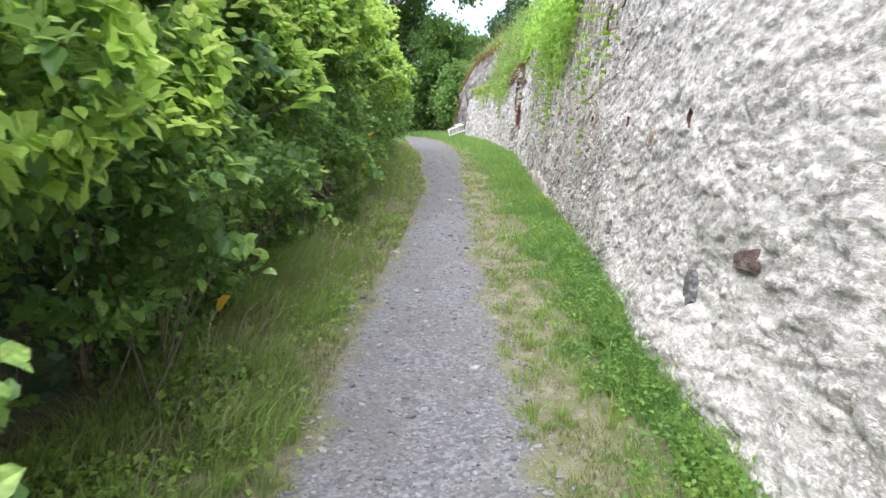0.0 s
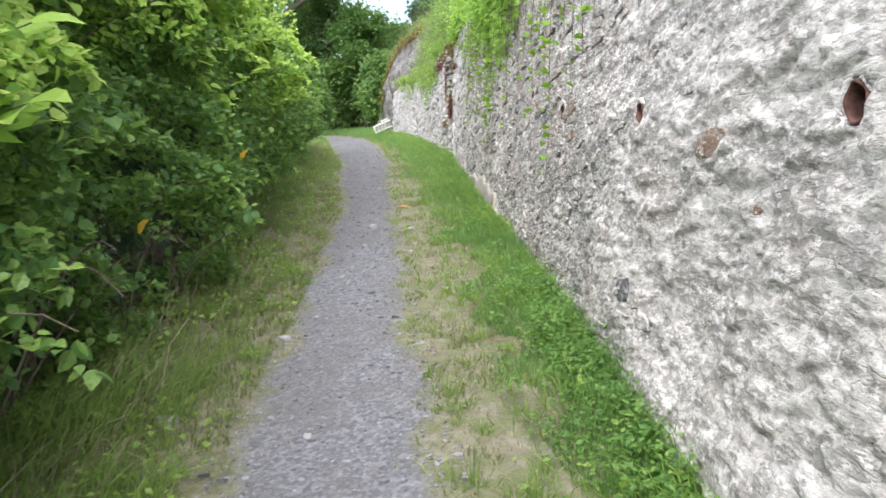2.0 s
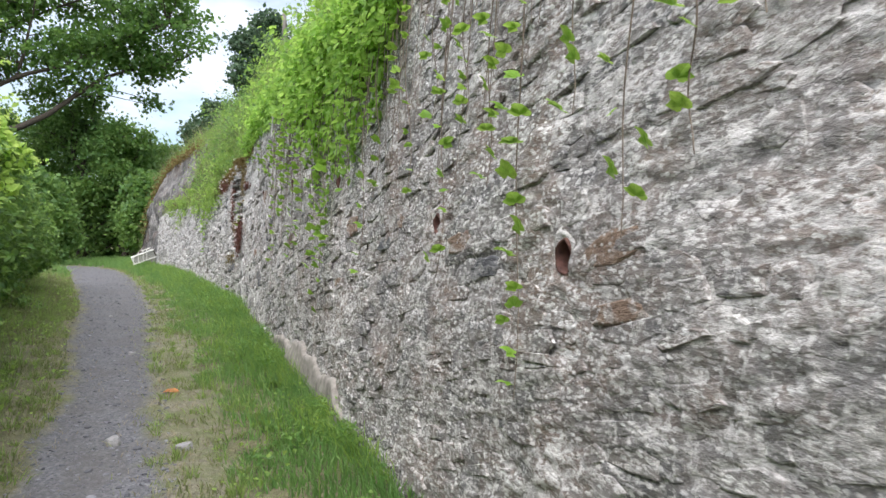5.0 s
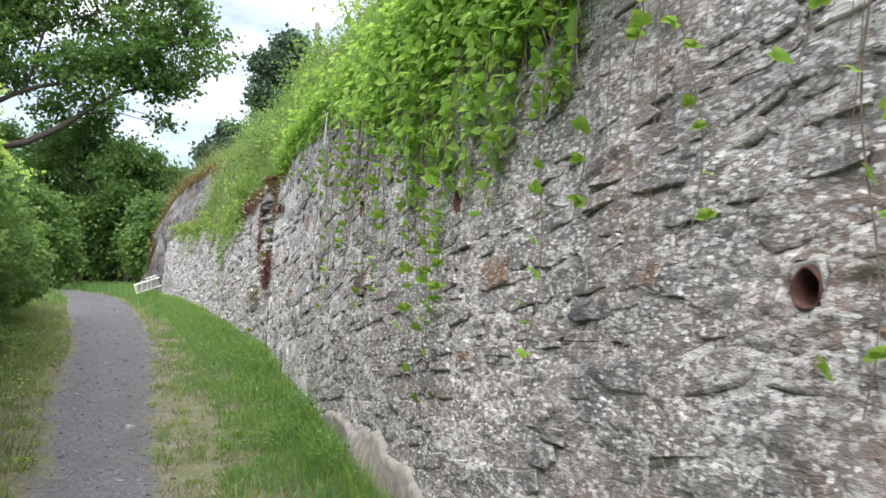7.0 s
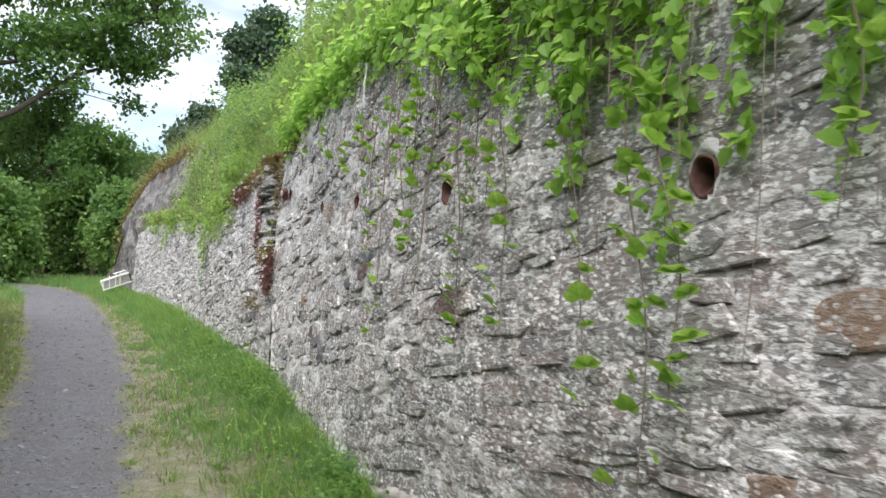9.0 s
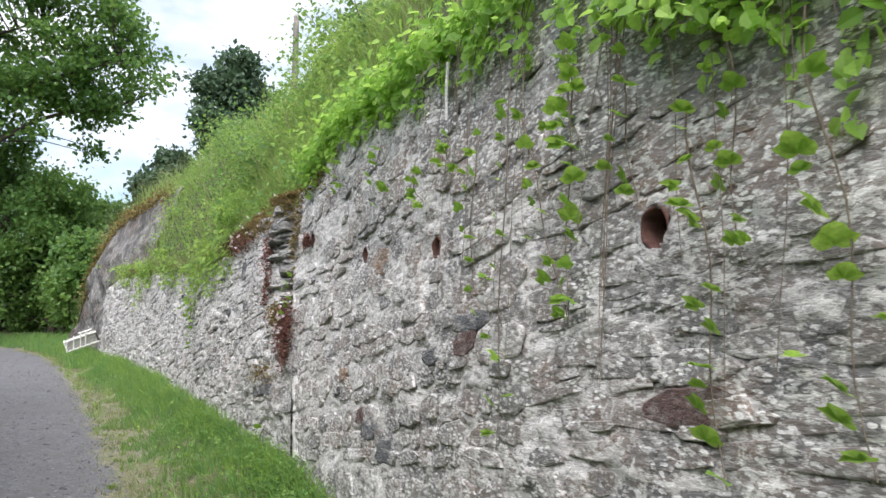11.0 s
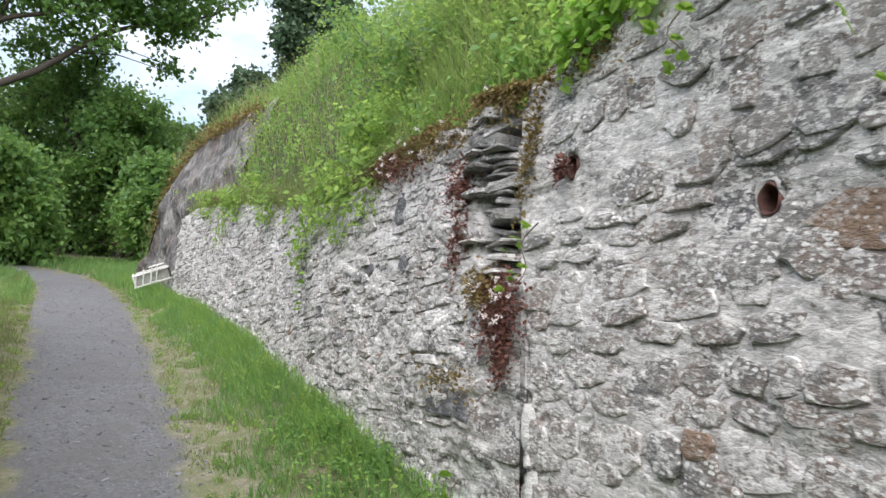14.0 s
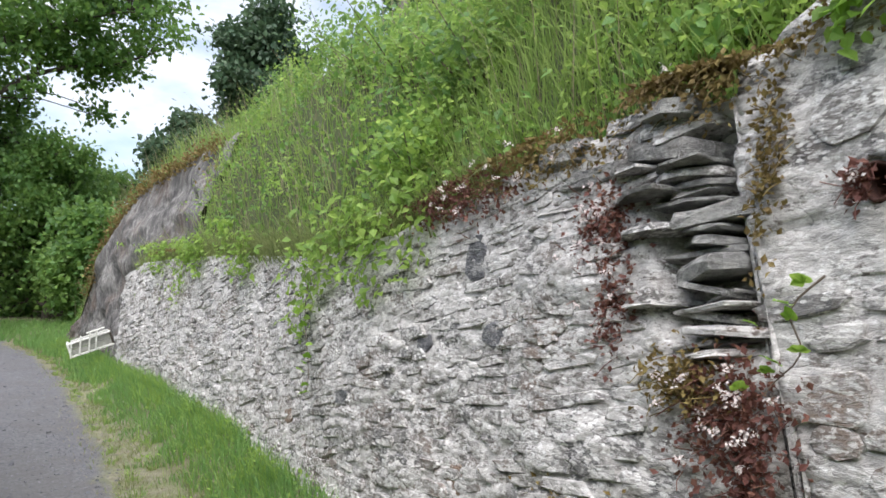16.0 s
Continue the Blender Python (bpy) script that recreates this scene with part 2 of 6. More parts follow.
def masonry_material(name, lime_near, own=False, is_mortar=False):
    """Slate rubble smeared with lime: grey and brown stone under white lime in patches, joints and specks."""
    m = Nodes(name, 0.88)
    pick = m.object_random() if own else m.island()
    xyz = m.height()
    along = xyz["Y"]

    def stretch_of_wall(stops):
        return m.ramp(m.math("DIVIDE", m.math("ADD", along, 5.0), 40.0), *((p, (v, v, v)) for p, v in stops))

    # how limy the wall is changes from stretch to stretch
    lime = stretch_of_wall(lime_near)
    big, med, fine = m.noise(1.1, 3, 0.6), m.noise(6.0, 5, 0.65, (1, 0.7, 1.5)), m.noise(30, 5, 0.72, (1, 0.6, 1.45))
    speck = m.noise(80, 3, 0.6, (1, 0.6, 1.3), 4.0)
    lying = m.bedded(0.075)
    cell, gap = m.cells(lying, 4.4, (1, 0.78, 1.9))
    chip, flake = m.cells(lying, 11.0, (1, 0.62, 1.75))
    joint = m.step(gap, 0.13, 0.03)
    if is_mortar:
        stone = m.ramp(cell, (0.15, (0.11, 0.11, 0.115)), (0.35, (0.19, 0.182, 0.175)), (0.5, (0.25, 0.222, 0.198)), (0.65, (0.20, 0.152, 0.13)), (0.85, (0.31, 0.295, 0.275)))
        stone = m.mix(m.math("MULTIPLY", m.step(chip, 0.62, 0.7), 0.55), stone, (0.13, 0.125, 0.125))
        stone = m.mix(m.math("MULTIPLY", joint, 0.6), stone, (0.27, 0.25, 0.232))
        whole = m.math("MULTIPLY", m.math("SUBTRACT", cell, 0.5), stretch_of_wall(((0.0, 0.4), (0.27, 0.35), (0.33, 0.12), (0.42, 0.15), (0.49, 0.5), (0.575, 0.5), (0.585, 0.4), (1.0, 0.4))))
        web = m.math("MULTIPLY", joint, stretch_of_wall(((0.0, 0.10), (0.3, 0.04), (0.42, 0.06), (0.49, 0.26), (0.575, 0.3), (0.585, 0.14), (1.0, 0.12))))
    else:
        stone = m.ramp(pick, (0.0, (0.13, 0.128, 0.13)), (0.35, (0.22, 0.212, 0.205)), (0.6, (0.26, 0.235, 0.21)), (0.85, (0.225, 0.178, 0.155)), (1.0, (0.33, 0.31, 0.29)))
        whole, web = m.math("MULTIPLY", m.math("SUBTRACT", pick, 0.5), 0.22), 0.0
    stone = m.mix(m.step(fine, 0.35, 0.72), m.mix(0.5, stone, (0.085, 0.085, 0.085)), stone)
    stone = m.mix(m.math("MULTIPLY", m.step(m.noise(2.3, 4, 0.6, (1, 1, 1), 9.0), 0.48, 0.64), 0.7), stone, (0.245, 0.175, 0.135))
    # the first stretch is washed over with thin grey lime
    stone = m.mix(m.math("MULTIPLY", m.step(along, 8.0, 5.5), 0.6), stone, (0.44, 0.425, 0.41))
    white = m.ramp(m.math("ADD", m.math("MULTIPLY", med, 0.6), m.math("MULTIPLY", fine, 0.4)), (0.3, (0.46, 0.445, 0.425)), (0.5, (0.60, 0.58, 0.56)), (0.68, (0.76, 0.74, 0.722)))
    # lime cover: large fields, whole stones, joints, smears, then specks
    cover = m.math("ADD", m.math("MULTIPLY", big, 0.35), m.math("ADD", m.math("MULTIPLY", med, 0.5), m.math("MULTIPLY", fine, 0.8)))
    cover = m.math("ADD", m.math("MULTIPLY", m.math("SUBTRACT", cover, 0.825), 2.1), lime)
    cover = m.math("ADD", cover, m.math("ADD", whole, web))
    # thinner lime darkens the middle stretch's upper courses, standing in for shade and damp
    bare = m.math("MULTIPLY", m.step(xyz["Z"], 2.2, 2.9), m.math("MULTIPLY", m.step(along, 10.5, 13.0), m.step(along, 16.6, 15.4)))
    cover = m.math("SUBTRACT", cover, m.math("MULTIPLY", bare, 0.26))
    c = m.mix(m.step(cover, 0.46, 0.62), stone, white)
    # pale lichen spots
    spots = m.voronoi(36, (1, 0.55, 1.35))
    spot = m.math("MULTIPLY", m.step(m.math("ADD", spots.outputs["Distance"], m.math("MULTIPLY", speck, 0.9)), 0.80, 0.70), m.step(m.noise(4.5, 3, 0.6, (1, 1, 1), 6.0), 0.44, 0.52))
    c = m.mix(m.math("MULTIPLY", spot, 0.85), c, (0.74, 0.735, 0.715))
    flakes = m.noise(46, 4, 0.66, (1, 0.55, 1.5), 55.0)
    c = m.mix(m.math("MULTIPLY", m.step(flakes, 0.56, 0.60), m.math("ADD", 0.2, m.math("MULTIPLY", m.step(along, 5.5, 8.0), 0.45))), c, (0.72, 0.705, 0.68))
    # grey weathering that runs down the lime, and fresh lime runs
    run = m.noise(9, 5, 0.68, (1, 1.5, 0.5), 15.0)
    c = m.mix(m.math("MULTIPLY", m.step(run, 0.53, 0.62), m.math("SUBTRACT", 0.5, m.math("MULTIPLY", m.step(along, 8.0, 5.5), 0.22))), c, (0.25, 0.23, 0.212))
    c = m.mix(m.math("MULTIPLY", m.step(m.noise(15, 5, 0.7, (1, 1.0, 0.7), 21.0), 0.56, 0.64), 0.7), c, (0.78, 0.765, 0.735))
    # open cracks under the flakes, crevice shade painted dark in them; dark chipped hollows
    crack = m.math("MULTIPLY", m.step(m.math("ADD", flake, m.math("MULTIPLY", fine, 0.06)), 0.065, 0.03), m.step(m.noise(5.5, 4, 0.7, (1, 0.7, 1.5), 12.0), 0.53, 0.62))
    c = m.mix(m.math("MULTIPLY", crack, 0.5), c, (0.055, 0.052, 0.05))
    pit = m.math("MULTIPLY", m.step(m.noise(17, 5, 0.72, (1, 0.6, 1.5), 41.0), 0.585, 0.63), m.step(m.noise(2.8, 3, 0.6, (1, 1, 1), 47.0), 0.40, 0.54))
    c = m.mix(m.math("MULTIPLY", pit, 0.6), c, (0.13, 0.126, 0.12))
    # crisp lichen flecks on the middle stretch
    dots = m.voronoi(46, (1, 0.55, 1.2))
    dot = m.math("MULTIPLY", m.step(m.math("ADD", dots.outputs["Distance"], m.math("MULTIPLY", speck, 0.9)), 0.86, 0.80), m.step(dots.outputs["Color"], 0.40, 0.44))
    dot = m.math("MULTIPLY", dot, m.math("MULTIPLY", m.step(along, 6.0, 8.5), m.step(m.noise(2.6, 4, 0.6, (1, 1, 1), 31.0), 0.42, 0.52)))
    c = m.mix(m.math("MULTIPLY", dot, 0.9), c, (0.80, 0.795, 0.775))
    grit = m.voronoi(44, (1, 0.55, 1.35))
    c = m.mix(m.math("MULTIPLY", m.step(grit.outputs["Color"], 0.56, 0.64), 0.42), c, (0.27, 0.26, 0.25))
    grain = m.noise(190, 3, 0.7)
    c = m.mix(m.step(grain, 0.38, 0.75), m.mix(0.25, c, (0.09, 0.088, 0.085)), c)
    m.color(c)
    h = m.math("ADD", m.math("MULTIPLY", fine, 0.9), m.math("ADD", m.math("MULTIPLY", speck, 0.3), m.math("MULTIPLY", med, 0.7)))
    h = m.math("ADD", h, m.math("MULTIPLY", m.step(flake, 0.0, 0.10), 0.1))
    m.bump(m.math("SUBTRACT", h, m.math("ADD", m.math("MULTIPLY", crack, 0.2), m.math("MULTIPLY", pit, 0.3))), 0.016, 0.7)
    return m.mat


LIME = ((0.0, 0.60), (0.25, 0.62), (0.30, 0.40), (0.38, 0.33), (0.46, 0.34), (0.50, 0.38), (0.575, 0.46), (0.585, 0.56), (0.75, 0.56), (1.0, 0.54))
LIME_JOINTS = ((0.0, 0.60), (0.25, 0.62), (0.30, 0.43), (0.38, 0.36), (0.46, 0.41), (0.50, 0.47), (0.53, 0.56), (0.575, 0.58), (0.585, 0.61), (0.75, 0.60), (1.0, 0.56))
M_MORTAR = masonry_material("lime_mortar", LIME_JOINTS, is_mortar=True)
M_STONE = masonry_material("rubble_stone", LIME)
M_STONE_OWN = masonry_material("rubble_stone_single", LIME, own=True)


def rock_material(name, stops, rust=0.25, grain=16, streak=(1, 1, 2.2)):
    m = Nodes(name, 0.85)
    a, b = m.noise(3.0, 6, 0.7, (1, 1, 0.6)), m.noise(grain, 6, 0.78, streak)
    c = m.ramp(m.math("ADD", m.math("MULTIPLY", a, 0.5), m.math("MULTIPLY", b, 0.5)), *stops)
    c = m.mix(m.math("MULTIPLY", m.step(m.noise(1.4, 4, 0.6, (1, 1, 1), 3.0), 0.5, 0.68), rust * 2), c, (0.24, 0.13, 0.085))
    return m.color(c).bump(m.math("ADD", a, b), 0.06, 0.9).mat


def tinted_stone(name, lo, hi, lime=0.5, spotted=0.6):
    """A coloured stone with the wall's lime smears and lichen spots on it."""
    m = Nodes(name, 0.86)
    a, fine = m.noise(9, 5, 0.65), m.noise(42, 5, 0.7, (1, 0.6, 1.5))
    c = m.ramp(m.math("ADD", m.math("MULTIPLY", a, 0.5), m.math("MULTIPLY", fine, 0.5)), (0.34, lo), (0.66, hi))
    c = m.mix(m.math("MULTIPLY", m.step(m.noise(15, 5, 0.7, (1, 0.7, 1.4), 8.0), 0.5, 0.62), lime), c, (0.50, 0.49, 0.47))
    spots = m.voronoi(34, (1, 0.8, 1.3))
    c = m.mix(m.math("MULTIPLY", m.step(spots.outputs["Distance"], 0.30, 0.2), spotted), c, (0.62, 0.61, 0.59))
    return m.color(c).bump(m.math("ADD", a, fine), 0.02, 0.9).mat


M_SLATE = rock_material("dark_slate", ((0.36, (0.07, 0.07, 0.07)), (0.46, (0.21, 0.208, 0.2)), (0.58, (0.52, 0.515, 0.49))), 0.08)
M_CUT = rock_material("cut_rock", ((0.38, (0.045, 0.044, 0.046)), (0.49, (0.13, 0.125, 0.122)), (0.60, (0.33, 0.32, 0.305))), 0.16, 7, (1, 2.4, 0.8))


def ground_material():
    m = Nodes("ground", 0.95)
    grit, clod = m.noise(140, 4, 0.7), m.noise(18, 4, 0.6)
    pebble = m.voronoi(48)
    gravel = m.ramp(m.math("ADD", m.math("MULTIPLY", grit, 0.6), m.math("MULTIPLY", clod, 0.4)), (0.32, (0.07, 0.07, 0.077)), (0.5, (0.15, 0.151, 0.162)), (0.66, (0.265, 0.265, 0.275)))
    gravel = m.mix(0.5, gravel, m.ramp(pebble.outputs["Color"], (0.25, (0.078, 0.081, 0.092)), (0.55, (0.155, 0.16, 0.178)), (0.8, (0.29, 0.295, 0.32))))
    gravel = m.mix(m.math("MULTIPLY", m.step(m.noise(2.2, 4, 0.65, (1, 0.6, 1), 7.0), 0.42, 0.62), 0.55), gravel, (0.125, 0.118, 0.112))
    # the gravel is darker farther on
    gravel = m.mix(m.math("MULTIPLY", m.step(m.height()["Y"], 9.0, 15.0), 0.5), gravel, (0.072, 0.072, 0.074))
    straw = m.ramp(m.math("ADD", m.math("MULTIPLY", grit, 0.5), m.math("MULTIPLY", clod, 0.5)), (0.34, (0.09, 0.084, 0.06)), (0.5, (0.19, 0.178, 0.128)), (0.68, (0.31, 0.29, 0.22)))
    straw = m.mix(m.math("MULTIPLY", m.step(m.noise(7, 4, 0.6, (1, 1, 1), 5.0), 0.40, 0.56), 0.75), straw, (0.12, 0.14, 0.055))
    soil = m.ramp(clod, (0.35, (0.075, 0.075, 0.04)), (0.55, (0.14, 0.135, 0.07)), (0.72, (0.21, 0.18, 0.125)))
    c = m.mix(m.attribute("straw"), soil, straw)
    c = m.mix(m.attribute("gravel"), c, gravel)
    m.color(c)
    m.bump(m.math("ADD", m.math("MULTIPLY", grit, 0.5), m.math("MULTIPLY", pebble.outputs["Distance"], -0.7)), 0.015, 0.8)
    return m.mat


def plain_material(name, lo, hi, scale=14, rough=0.8, metal=0.0, bump=0.006):
    m = Nodes(name, rough)
    n = m.noise(scale, 5, 0.65)
    m.bsdf.inputs["Metallic"].default_value = metal
    return m.color(m.ramp(n, (0.3, lo), (0.7, hi))).bump(n, bump, 0.6).mat


def speckled_material(name, lo, hi, scale=60):
    """Small joined pieces, each of its own shade."""
    m = Nodes(name, 0.85)
    c = m.ramp(m.island(), (0.0, lo), (1.0, hi))
    c = m.mix(m.math("MULTIPLY", m.step(m.noise(scale, 3), 0.4, 0.7), 0.4), c, tuple(v * 0.6 for v in lo))
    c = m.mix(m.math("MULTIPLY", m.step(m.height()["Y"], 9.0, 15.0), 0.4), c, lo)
    return m.color(c).mat


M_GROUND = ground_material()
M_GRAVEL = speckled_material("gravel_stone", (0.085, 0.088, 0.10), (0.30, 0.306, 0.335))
M_BARK = plain_material("bark", (0.035, 0.028, 0.022), (0.12, 0.10, 0.08), 25, 0.9, bump=0.02)
M_TWIG = plain_material("dry_twig", (0.07, 0.052, 0.04), (0.20, 0.16, 0.12), 30, 0.85)
M_POLE = plain_material("weathered_pole", (0.10, 0.09, 0.08), (0.22, 0.20, 0.175), 12, 0.85)
M_CLAY = plain_material("clay_pipe", (0.045, 0.021, 0.018), (0.15, 0.072, 0.056), 25, 0.9)
M_BRICK = tinted_stone("dark_red_brick", (0.06, 0.038, 0.036), (0.16, 0.10, 0.09), 0.3, 0.0)
M_OCHRE = tinted_stone("ochre_stone", (0.13, 0.085, 0.06), (0.29, 0.205, 0.15), 0.5)
M_BLUE = tinted_stone("blue_slate", (0.05, 0.052, 0.058), (0.15, 0.152, 0.162), 0.45, 0.1)
M_LIMESTONE = tinted_stone("white_lime", (0.42, 0.415, 0.40), (0.70, 0.69, 0.67), 0.3)
M_WHITEWOOD = plain_material("white_painted_wood", (0.50, 0.50, 0.46), (0.80, 0.80, 0.76), 20, 0.6)
M_GREYWOOD = plain_material("grey_board", (0.24, 0.245, 0.22), (0.42, 0.42, 0.38), 16, 0.8)
M_BRAMBLE = leaf_material("bramble_leaf", (0.016, 0.046, 0.02), (0.078, 0.178, 0.048), (0.42, 0.60, 0.15), through_leaf=0.36)
M_BRAMBLE_OWN = leaf_material("bramble_leaf_single", (0.03, 0.08, 0.024), (0.09, 0.19, 0.045), (0.25, 0.42, 0.09), own=True, through_leaf=0.42)
M_BANK = leaf_material("bank_leaf", (0.04, 0.095, 0.02), (0.18, 0.31, 0.06), (0.42, 0.56, 0.14), through_leaf=0.5)
M_BRAMBLE_BANK = leaf_material("bank_bramble_leaf", (0.03, 0.085, 0.022), (0.11, 0.235, 0.055), (0.30, 0.46, 0.11), through_leaf=0.42)
M_CREEPER = leaf_material("creeper_leaf", (0.09, 0.20, 0.032), (0.23, 0.42, 0.07), (0.42, 0.60, 0.13), through_leaf=0.55)
M_HAZEL = leaf_material("hazel_leaf", (0.22, 0.40, 0.06), (0.34, 0.54, 0.10), (0.45, 0.64, 0.15), own=True, through_leaf=0.5)
M_VINE = leaf_material("vine_leaf", (0.10, 0.22, 0.03), (0.22, 0.40, 0.055), (0.38, 0.56, 0.10), own=True, through_leaf=0.4)
M_OAK = leaf_material("oak_leaf", (0.024, 0.07, 0.022), (0.08, 0.175, 0.04), (0.22, 0.36, 0.08), patch=0.35, through_leaf=0.42)
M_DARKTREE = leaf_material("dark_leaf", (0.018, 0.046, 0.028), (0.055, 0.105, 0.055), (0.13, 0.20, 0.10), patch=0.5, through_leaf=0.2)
M_WOOD_LEAF = leaf_material("wood_leaf", (0.026, 0.075, 0.025), (0.10, 0.205, 0.052), (0.27, 0.41, 0.105), patch=0.25, through_leaf=0.4)
M_GRASS = leaf_material("green_grass", (0.045, 0.115, 0.03), (0.12, 0.26, 0.07), (0.32, 0.47, 0.16), 0.5, 0.45, 3.5)
M_DULLGRASS = leaf_material("dull_grass", (0.065, 0.095, 0.033), (0.155, 0.20, 0.068), (0.33, 0.36, 0.15), 0.6, 0.4, 2.5)
M_TUFT = leaf_material("tuft_grass", (0.07, 0.13, 0.035), (0.19, 0.30, 0.075), (0.39, 0.49, 0.16), 0.5, 0.45, 3.0)
M_YOUNG_LIT = leaf_material("young_lit_leaf", (0.17, 0.33, 0.06), (0.38, 0.60, 0.115), (0.56, 0.76, 0.20), through_leaf=0.55)
M_STRAW = leaf_material("dry_grass", (0.14, 0.115, 0.065), (0.27, 0.235, 0.145), (0.42, 0.38, 0.26), 0.7, 0.2, 2.5)
M_SEDUM = leaf_material("red_stonecrop", (0.065, 0.022, 0.02), (0.15, 0.06, 0.048), (0.26, 0.135, 0.09), 0.65, 0.2, 4.0)
M_RUSSET = leaf_material("russet_moss", (0.085, 0.055, 0.02), (0.18, 0.125, 0.045), (0.29, 0.235, 0.08), 0.7, 0.2, 4.0)
M_FLOWER = leaf_material("pale_flower", (0.55, 0.42, 0.42), (0.72, 0.62, 0.60), (0.85, 0.80, 0.78), 0.7, 0.25)
M_YELLOW = leaf_material("yellow_leaf", (0.45, 0.26, 0.02), (0.60, 0.36, 0.04), (0.7, 0.45, 0.06), own=True)
M_ORANGE = leaf_material("fallen_leaf", (0.50, 0.17, 0.06), (0.60, 0.22, 0.08), (0.65, 0.28, 0.10), own=True)

# ---- the lie of the land ----
WALL_END = 29.7
JOINT = 18.12


def path_z(y):
    return np.interp(y, [-8, 0, 4.4, 7, 10.5, 15, 17.5, 24, 33, 45, 70], [-0.28, -0.04, 0.09, 0.19, 0.32, 0.47, 0.55, 0.6, 0.68, 0.66, 0.6])


def wall_x(y):
    """The wall's foot."""
    return np.interp(y, [-8, 0, 4, 6.4, 10, 13.3, 15.75, 17.5, 18.1, 19.6, 21, 24.4, 27, 29, 31, 34, 36, 38, 43, 50], [0.95, 1.18, 1.35, 1.47, 1.62, 1.70, 1.81, 1.88, 1.87, 1.80, 1.73, 1.72, 1.52, 1.25, 0.98, 0.66, 0.56, 0.7, 1.4, 3.0])


def path_left(y):
    return np.interp(y, [-8, 4, 7, 8, 13.5, 15.6, 20, 26, 34, 38, 43, 50], [-0.62, -0.6, -0.47, -0.38, -0.14, -0.28, -0.35, -0.75, -1.35, -2.2, -4.6, -10])


def path_right(y):
    return np.interp(y, [-8, 4.4, 7, 8, 13.5, 17, 20, 26, 30, 34, 38, 43, 50], [0.42, 0.4, 0.37, 0.36, 0.46, 0.55, 0.68, 0.56, 0.4, 0.02, -0.7, -2.9, -8])


def ground_z(x, y):
    x, y = np.asarray(x, float), np.asarray(y, float)
    z = path_z(y)
    rise = np.interp(y, [0, 14, 20, 30, 36], [0.05, 0.06, 0.19, 0.22, 0.1])
    right, left = path_right(y), path_left(y)
    span = np.maximum(wall_x(y) - right - 0.35, 0.2)
    z = z + rise * np.clip((x - right - 0.25) / span, 0, 1) ** 1.3
    z = z + 0.09 * np.clip((left - x) / 1.0, 0, 1.2)
    z = z + 0.018 * fbm(x * 1.6, y * 1.6, 0 * x, 3, 5)
    near = np.exp(-((x / 6) ** 2))
    return z + 0.01 * vnoise(x * 7, y * 7, 0 * x, 8) * near


def wall_top(y):
    return np.interp(y, [-8, 10.6, 11.6, 14.0, 17.0, 17.5, 17.8, 18.04, 18.13, 19.2, 20.7, 22, 25, 27, 28.8, 29.7, 31], [3.7, 3.6, 3.3, 3.4, 3.34, 3.28, 3.16, 2.99, 2.86, 2.8, 2.52, 2.42, 2.52, 2.55, 2.5, 2.3, 2.2])


def rim(y):
    """Where the hillside starts: the wall's top, then the edge of the cut rock."""
    top = wall_top(y)
    x0, z0 = wall_x(y) + 0.1 * top + 0.12, top - 0.05
    x1 = np.interp(y, [27, 28.25, 30, 31.5, 33, 34, 35, 36.5, 40, 50], [2.6, 2.40, 1.93, 1.62, 1.32, 1.08, 0.90, 0.85, 1.4, 3.4])
    z1 = np.interp(y, [27, 28.25, 30, 31.5, 33, 34, 35, 36.5, 40, 50], [4.5, 4.33, 4.1, 3.85, 3.3, 2.5, 1.5, 0.9, 0.8, 0.8])
    k = np.clip((y - 27.2) / 1.0, 0, 1)
    return x0 + (x1 - x0) * k, z0 + (z1 - z0) * k


def bank_z(x, y):
    """The hillside above the wall."""
    x, y = np.asarray(x, float), np.asarray(y, float)
    x0, z0 = rim(y)
    d = np.maximum(x - x0, 0)
    steep = np.interp(y, [10, 18, 19, 27, 28.3, 36, 40, 46], [1.0, 1.5, 2.05, 2.15, 0.35, 0.6, 3.0, 4.5])
    z = z0 + steep * (1 - np.exp(-d / np.interp(y, [28, 36, 40], [0.55, 0.8, 3.0]))) + 0.42 * np.minimum(d, 14) + 0.12 * np.maximum(d - 14, 0)
    return z + 0.12 * fbm(x * 0.8, y * 0.8, 0 * y, 3, 21) * np.clip(d * 3, 0, 1)


def stepped(*stretches):
    """Grid lines: (start, stop, step) stretches joined."""
    return np.unique(np.round(np.concatenate([np.arange(a, b, s) for a, b, s in stretches]), 4))


def grid_faces(nu, nv):
    i = (np.arange(nu - 1)[:, None] * nv + np.arange(nv - 1)[None]).ravel()
    return np.stack([i, i + nv, i + nv + 1, i + 1], -1)


